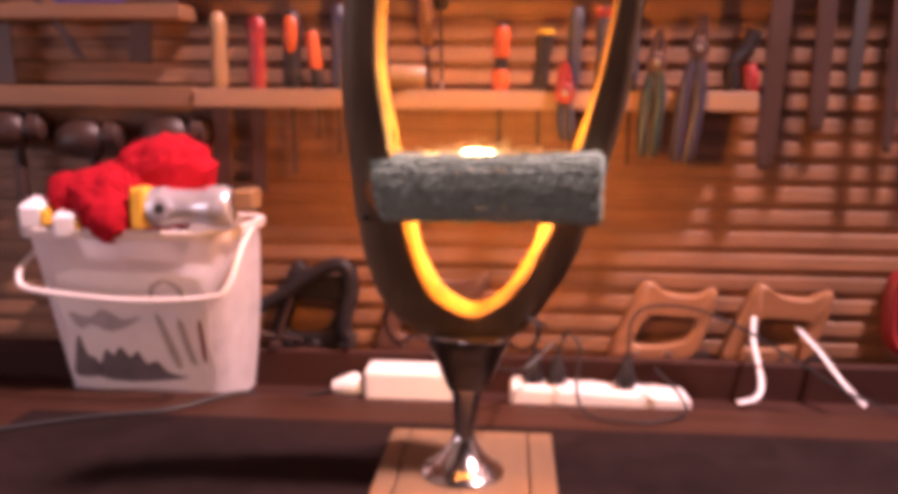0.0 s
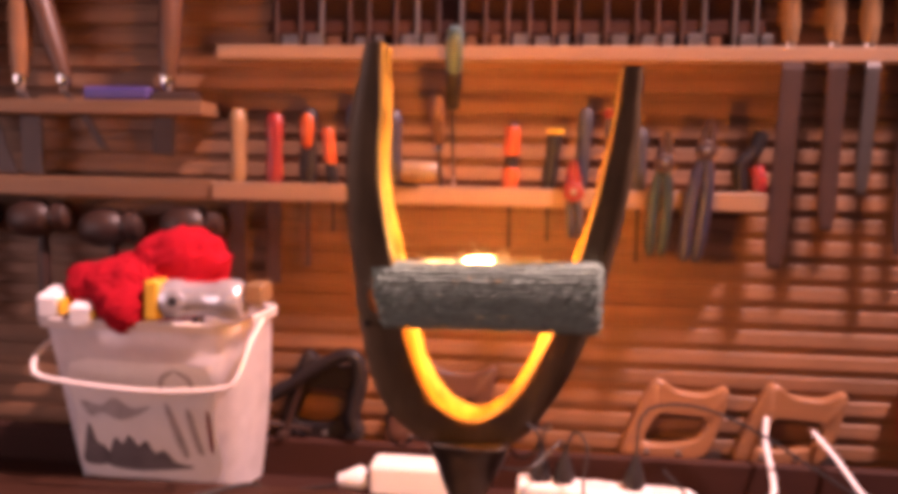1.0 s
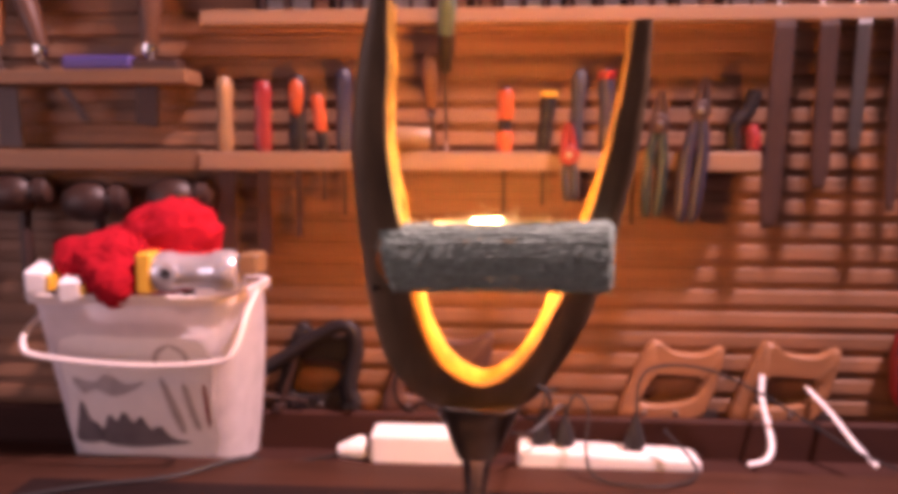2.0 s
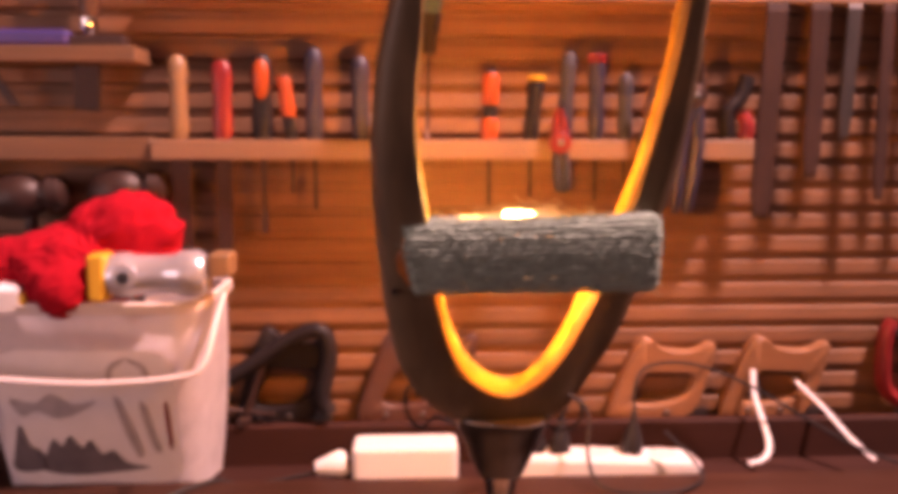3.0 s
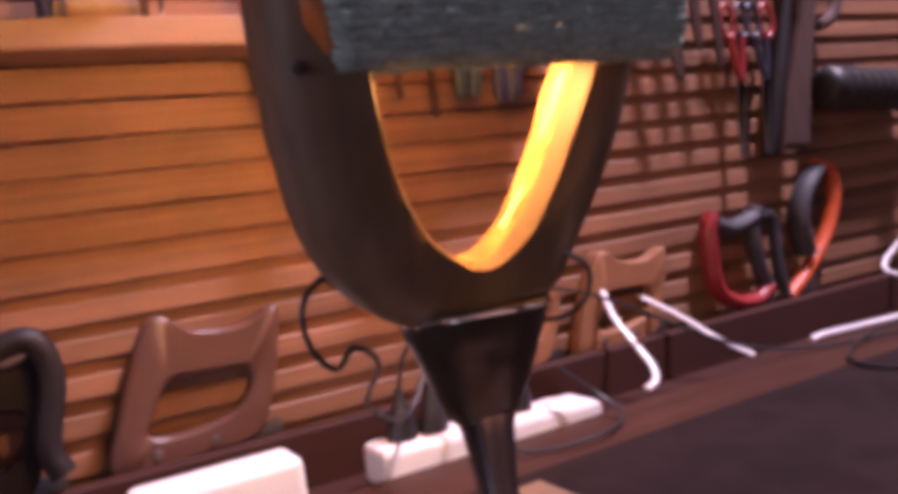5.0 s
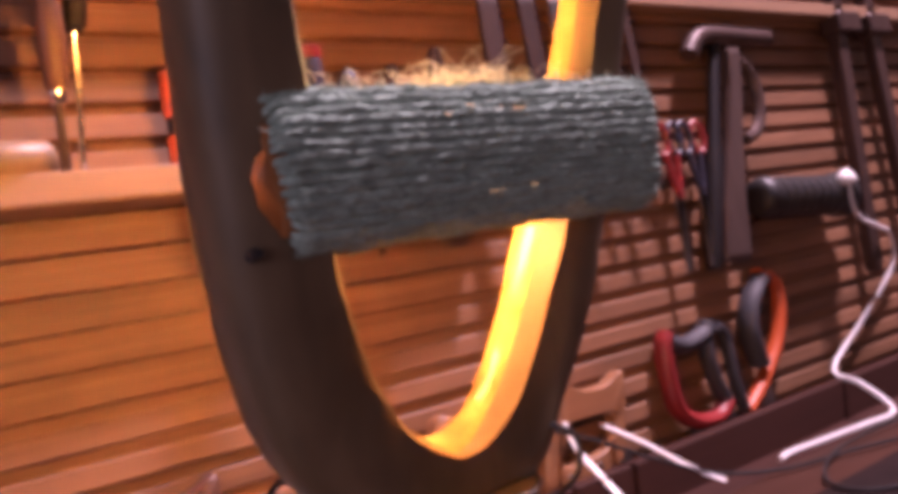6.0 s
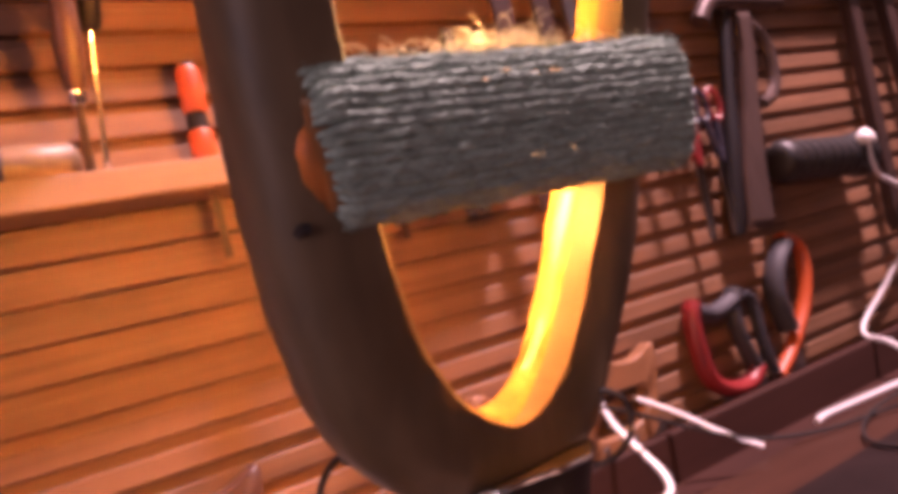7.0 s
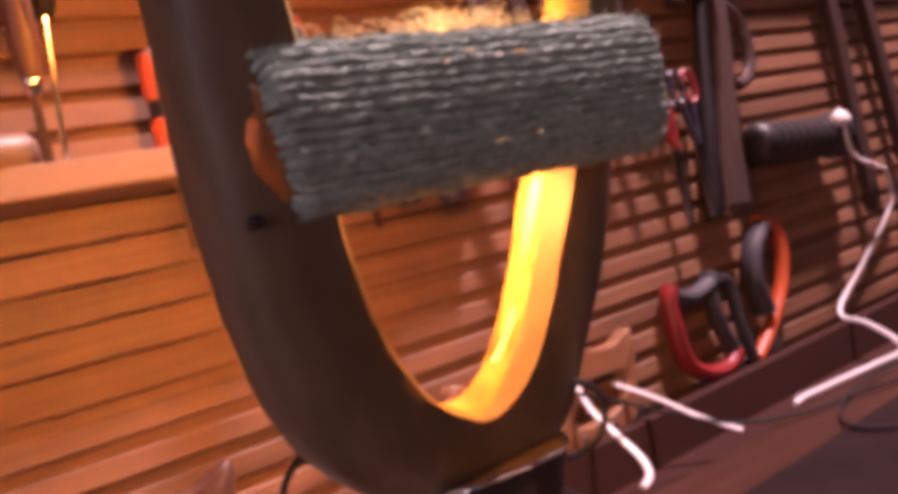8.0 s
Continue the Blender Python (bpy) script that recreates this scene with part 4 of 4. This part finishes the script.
turned(bm, (-0.075, 1.378, 1.3145), (0.002, 1.378, 1.3145), [(0, 0.012), (0.05, 0.0165), (0.5, 0.0175), (0.92, 0.016), (1, 0.010)], 16)
solo("wooden_roller", bm, M_hw, "pale turned wooden handle lying on the shelf", "handle", smooth=True)


def pliers(x, z_top, z_bot, m, label_, y=1.332, gap=0.0075, thick=0.0072, tilt=0.0, joint=M_dsteel):
    """Closed pliers hung over the shelf edge: jaws up, two thick grips down, almost touching."""
    ob = thing("pliers", (x, y, z_bot), label_, "pliers", "pliers on the shelf edge")
    zp = z_top - 0.042

    def at(dx, z):
        return (x + dx + tilt * (z - zp), y, z)
    bm = bmesh.new()
    turned(bm, (x, y - 0.0065, zp), (x, y + 0.0065, zp), [(0, 0.011), (0.2, 0.0135), (0.8, 0.0135), (1, 0.011)], 14)
    part("pivot", bm, joint, ob, "", True)
    bm = bmesh.new()
    turned(bm, (x, y - 0.008, zp), (x, y - 0.0064, zp), [(0, 0.003), (0.5, 0.0045), (1, 0.0045)], 10)
    part("rivet", bm, M_steel, ob, "", True)
    for s in (-1, 1):
        bm = bmesh.new()
        skin(bm, [circle(Vector(at(s * d, z)), Vector((1, 0, 0)), Vector((0, 1, 0)), r, 0.005, 10) for d, z, r in
                  ((0.005, zp, 0.0065), (0.0055, zp + 0.014, 0.0055), (0.0045, zp + 0.028, 0.0042), (0.0022, z_top, 0.0018))])
        part("jaw", bm, joint, ob, "", True)
        h = zp - z_bot
        bm = bmesh.new()
        skin(bm, [circle(Vector(at(s * d, z)), Vector((1, 0, 0)), Vector((0, 1, 0)), r, r * 0.85, 10) for d, z, r in
                  ((0.003, zp - 0.003, 0.005), (gap * 0.9, zp - 0.18 * h, thick * 0.9), (gap * 1.25, zp - 0.4 * h, thick), (gap * 1.2, zp - 0.7 * h, thick), (gap, zp - 0.93 * h, thick * 0.95), (gap * 0.9, z_bot, thick * 0.5))])
        part("grip", bm, m, ob, "", True)
    return ob


pliers(0.181, 1.335, 1.232, M_grip, "small pliers with dark grips and red joint", gap=0.005, thick=0.0055, tilt=-0.05, joint=M_red)
pliers(0.296, 1.375, 1.212, M_green, "closed pliers with dark green grips", tilt=0.06)
pliers(0.348, 1.392, 1.205, M_blue, "closed pliers with navy blue grips", gap=0.008, thick=0.0085, tilt=0.10)
pk = thing("pincers", (0.412, 1.362, 1.2967), "dark pincers with a red grip on the shelf end", "pincers", "upright tools")
bm = bmesh.new()
tube(bm, [(0.400, 1.36, 1.2995), (0.398, 1.36, 1.33), (0.415, 1.362, 1.35), (0.425, 1.364, 1.376)], 0.010, 10, 5)
part("arm", bm, M_black, pk, "", True)
bm = bmesh.new()
tube(bm, [(0.421, 1.352, 1.2995), (0.422, 1.352, 1.315), (0.418, 1.356, 1.33)], 0.009, 10, 5)
part("grip", bm, M_red, pk, "dark red grip", True)

# ---- files and rasps hanging from the upper shelf ----
for x, z, wd, dx, m in ((0.460, 1.196, 0.0135, -0.012, M_dsteel), (0.516, 1.248, 0.012, -0.004, M_dsteel), (0.560, 1.297, 0.009, -0.006, M_steel), (0.604, 1.22, 0.008, 0.0, M_dsteel), (0.640, 1.255, 0.007, 0.003, M_dsteel), (0.676, 1.23, 0.006, 0.0, M_dsteel)):
    f = thing("file", (x, 1.366, z), "long dark steel file hanging from the shelf", "file", "hanging files")
    plate_bm = plate(bmesh.new(), [(x - wd, 1.4685), (x + wd, 1.4685), (x + wd + dx * 0.9, z + 0.03), (x + dx + wd * 0.6, z), (x + dx - wd * 0.6, z), (x - wd + dx * 0.9, z + 0.03)], 1.362, 1.3675)
    part("blade", plate_bm, m, f)
    bm = bmesh.new()
    turned(bm, (x, 1.3835, 1.4885), (x, 1.3835, 1.585), [(0, 0.007), (0.08, 0.009), (0.3, 0.012), (0.75, 0.0135), (1, 0.008)], 12)
    part("handle", bm, M_hw if x < 0.58 else M_hb, f, "turned wooden handle above the shelf", True)
    bm = bmesh.new()
    turned(bm, (x, 1.3835, 1.4882), (x, 1.3835, 1.496), [(0, 0.0085), (0.8, 0.0095), (1, 0.0075)], 12)
    part("ferrule", bm, M_chrome, f, "bright ferrule", True)

# ---- bit rack on the upper shelf ----
rack = thing("bit_rack", (0.06, 1.383, 1.4882), "dark rack of upright drill bits on the shelf", "rack")
part("rail", new_box(-0.25, 0.425, 1.374, 1.392, 1.505, 1.523, 0.001), M_rail, rack, "dark stained rail")
part("back", new_box(-0.25, 0.425, 1.3935, 1.3985, 1.4884, 1.56, 0.001), M_rail, rack, "dark back strip")
rnd = random.Random(11)
x = -0.235
while x < 0.42:
    bm = bmesh.new()
    turned(bm, (x, 1.371, 1.4884), (x, 1.371, 1.58 + rnd.uniform(-0.02, 0.03)), [(0, 0.003), (0.9, 0.0028), (1, 0.001)], 8)
    part("bit", bm, M_dsteel if rnd.random() < 0.8 else M_steel, rack, "", True)
    part("foot", new_box(x + 0.008, x + 0.008 + rnd.uniform(0.012, 0.022), 1.369, 1.3735, 1.4884, 1.4884 + rnd.uniform(0.012, 0.017), 0.001), M_steel if rnd.random() < 0.7 else M_hb, rack, "pale metal holder")
    x += rnd.uniform(0.026, 0.040)

# ---- large chisels on the side shelf ----
for x, xt, m, top, xa, xb, zb, w in ((-0.615, -0.612, M_saww, 1.60, -0.600, -0.597, 1.2992, 0.017), (-0.548, -0.598, M_hb, 1.60, -0.518, -0.486, 1.335, 0.007),
                                     (-0.392, -0.386, M_hb, 1.60, -0.397, -0.400, 1.330, 0.016), (-0.690, -0.700, M_hb, 1.58, -0.668, -0.636, 1.2992, 0.016)):
    c = thing("large_chisel", (x, 1.365, 1.4072), "large chisel with a turned wooden handle in the shelf", "chisel", "large chisels")
    bm = bmesh.new()
    turned(bm, (x, 1.365, 1.442), (xt, 1.368, top), [(0, 0.010), (0.06, 0.012), (0.3, 0.016), (0.75, 0.0175), (1, 0.013)], 14)
    part("handle", bm, m, c, "", True)
    bm = bmesh.new()
    turned(bm, (x, 1.365, 1.420), (x, 1.365, 1.443), [(0, 0.006), (0.3, 0.0075), (0.5, 0.0105), (1, 0.0105)], 14)
    part("ferrule", bm, M_chrome, c, "bright steel ferrule", True)
    part("blade", plate(bmesh.new(), [(xa - w, 1.3875), (xa + w, 1.3875), (xb + w, zb), (xb - w, zb + 0.004)], 1.3632, 1.3668), M_dsteel, c, "broad steel blade")
    part("tang", plate(bmesh.new(), [(x - 0.006, 1.422), (x + 0.006, 1.422), (xa + w * 0.8, 1.3877), (xa - w * 0.8, 1.3877)], 1.3638, 1.3662), M_dsteel, c, "tapered steel tang")
solo("blue_case", new_box(-0.508, -0.410, 1.342, 1.385, 1.4074, 1.4265, 0.004), M_violet, "small blue-violet plastic case on the shelf", "case")
solo("dark_bar", new_box(-0.41, -0.345, 1.345, 1.372, 1.4074, 1.421, 0.002), M_dsteel, "short dark steel bar on the shelf", "bar")

# ---- mallets below the side shelf ----
for x, z in ((-0.585, 1.240), (-0.475, 1.229), (-0.352, 1.236), (-0.70, 1.24)):
    ml = thing("mallet", (x, 1.365, 1.10), "dark wooden mallet hanging under the shelf", "mallet", "hanging mallets")
    bm = bmesh.new()
    turned(bm, (x - 0.048, 1.362, z - 0.006), (x + 0.048, 1.362, z + 0.004), [(0, 0.009), (0.06, 0.019), (0.25, 0.0275), (0.42, 0.0285), (0.60, 0.025), (0.68, 0.017), (0.76, 0.018), (0.80, 0.023), (0.93, 0.020), (1, 0.010)], 16)
    part("head", bm, M_hd, ml, "", True)
    bm = bmesh.new()
    turned(bm, (x + 0.004, 1.366, z - 0.16), (x, 1.366, z - 0.018), [(0, 0.008), (0.2, 0.010), (1, 0.0075)], 10)
    part("handle", bm, M_hd, ml, "", True)

# ---- tools hung on the wall farther along ----
hm = thing("hammer", (0.86, 1.383, 1.42), "claw hammer with a dark handle hung on the wall", "hammer")
bm = bmesh.new()
tube(bm, [(0.80, 1.376, 1.405), (0.825, 1.376, 1.428), (0.86, 1.376, 1.433), (0.93, 1.376, 1.431), (0.985, 1.376, 1.430)], 0.013, 10, 5)
part("head", bm, M_dsteel, hm, "blackened steel head", True)
bm = bmesh.new()
turned(bm, (0.765, 1.383, 1.118), (0.868, 1.381, 1.43), [(0, 0.010), (0.1, 0.0145), (0.45, 0.0125), (0.6, 0.009), (1, 0.009)], 12)
part("handle", bm, M_black, hm, "", True)
sh = thing("wrench", (0.88, 1.378, 1.12), "grey steel pipe wrench hung on the wall", "wrench")
bm = bmesh.new()
plate(bm, [(0.870, 1.412), (0.896, 1.412), (0.884, 1.36), (0.858, 1.28), (0.836, 1.20), (0.819, 1.118), (0.770, 1.122), (0.790, 1.19), (0.828, 1.28), (0.858, 1.36)], 1.362, 1.3735)
part("handle", bm, M_wrench, sh, "flat worn handle")
bm = bmesh.new()
tube(bm, [(0.890, 1.368, 1.395), (0.912, 1.368, 1.378), (0.922, 1.368, 1.35), (0.915, 1.368, 1.312), (0.896, 1.368, 1.290), (0.872, 1.368, 1.282)], 0.0085, 8, 5)
part("jaw", bm, M_wrench, sh, "curved jaw", True)
for x, m in ((0.722, M_red), (0.768, M_blue)):
    s = thing("scissors", (x, 1.378, 1.12), "scissors with %s handles hung on the wall" % ("red and blue" if m is M_red else "blue and red"), "scissors", "hanging scissors")
    for d in (-1, 1):
        bm = bmesh.new()
        ringp = [(x + d * 0.013 + 0.0125 * math.cos(a), 1.377, 1.292 + 0.021 * math.sin(a)) for a in [2 * math.pi * k / 12 for k in range(13)]]
        tube(bm, ringp, 0.0042, 7, 2)
        part("bow", bm, m if d < 0 else (M_blue if m is M_red else M_red), s, "plastic finger loop", True)
        bm = bmesh.new()
        tube(bm, [(x + d * 0.010, 1.377, 1.272), (x + d * 0.006, 1.377, 1.24), (x, 1.377, 1.215)], 0.005, 7, 4)
        part("shank", bm, m, s, "", True)
        part("blade", plate(bmesh.new(), [(x - 0.007 * d, 1.225), (x + 0.006 * d, 1.22), (x - 0.012 + 0.004 * d, 1.122), (x - 0.014, 1.12)], 1.376, 1.379), M_steel, s)
ft = thing("flashlight", (1.0, 1.372, 1.16), "black ribbed flashlight held flat against the wall", "flashlight")
bm = bmesh.new()
prof = [(0, 0.018), (0.02, 0.026)]
for k in range(8):
    prof += [(0.06 + 0.1 * k, 0.0295), (0.11 + 0.1 * k, 0.0295), (0.12 + 0.1 * k, 0.0265), (0.15 + 0.1 * k, 0.0265)]
prof += [(0.9, 0.034), (0.98, 0.034), (1.0, 0.028)]
turned(bm, (0.862, 1.366, 1.199), (1.072, 1.366, 1.185), prof, 18)
part("barrel", bm, M_rubber, ft, "", True)
bm = bmesh.new()
turned(bm, (1.040, 1.336, 1.196), (1.040, 1.336, 1.219), [(0, 0.012), (0.15, 0.014), (0.5, 0.0135), (0.8, 0.009), (1, 0.003)], 14)
part("nose", bm, M_white, ft, "white plastic nose", True)
bm = bmesh.new()
turned(bm, (1.070, 1.366, 1.185), (1.092, 1.366, 1.184), [(0, 0.012), (0.5, 0.014), (1, 0.008)], 12)
part("button", bm, M_red, ft, "dull red end piece", True)
for x0, x1, z in ((1.195, 1.13, 1.06), (1.29, 1.27, 1.12)):
    lv = thing("clamp_bar", (x0, 1.378, z), "long black steel clamp bar hung on the wall", "clamp", "clamp bars")
    part("bar", plate(bmesh.new(), [(x0 - 0.012, 1.55), (x0 + 0.014, 1.55), (x1 + 0.012, z), (x1 - 0.012, z)], 1.366, 1.385), M_dsteel, lv)
    part("head", new_box(x0 - 0.03, x0 + 0.034, 1.355, 1.392, 1.44, 1.475, 0.004), M_dsteel, lv, "cast clamp head")

# ---- the slats of the wall, one by one ----
PITCH = 0.0313
FACE, STEP = 1.40, 1.4105
z = 1.180 - 12 * PITCH
while z < 1.95:
    dz, dy = rnd.uniform(-0.0004, 0.0004), rnd.uniform(0.0, 0.0012)
    a, b, c = z + dz, z + dz + rnd.uniform(0.0187, 0.0197), z + PITCH - 0.0016
    prof = [(FACE + dy + 0.0012, a), (FACE + dy, a + 0.0012), (FACE + dy, b - 0.0012), (FACE + dy + 0.0012, b), (STEP, b), (STEP, c), (STEP + 0.012, c), (STEP + 0.012, a)]
    bm = bmesh.new()
    skin(bm, [[Vector((x, y, zz)) for y, zz in prof] for x in (WX0, WX1)])
    part("slat", bm, M_slat, wall)
    z += PITCH
# Sheet added behind the slats; its dark colour imitates shade in the seams.
solo("wall_backing", new_box(WX0, WX1, 1.4262, 1.4590, 0.0, 3.8), M_seam_shade, "sheet behind the slats, coloured as the shade in their seams", "backing", kind="structure")
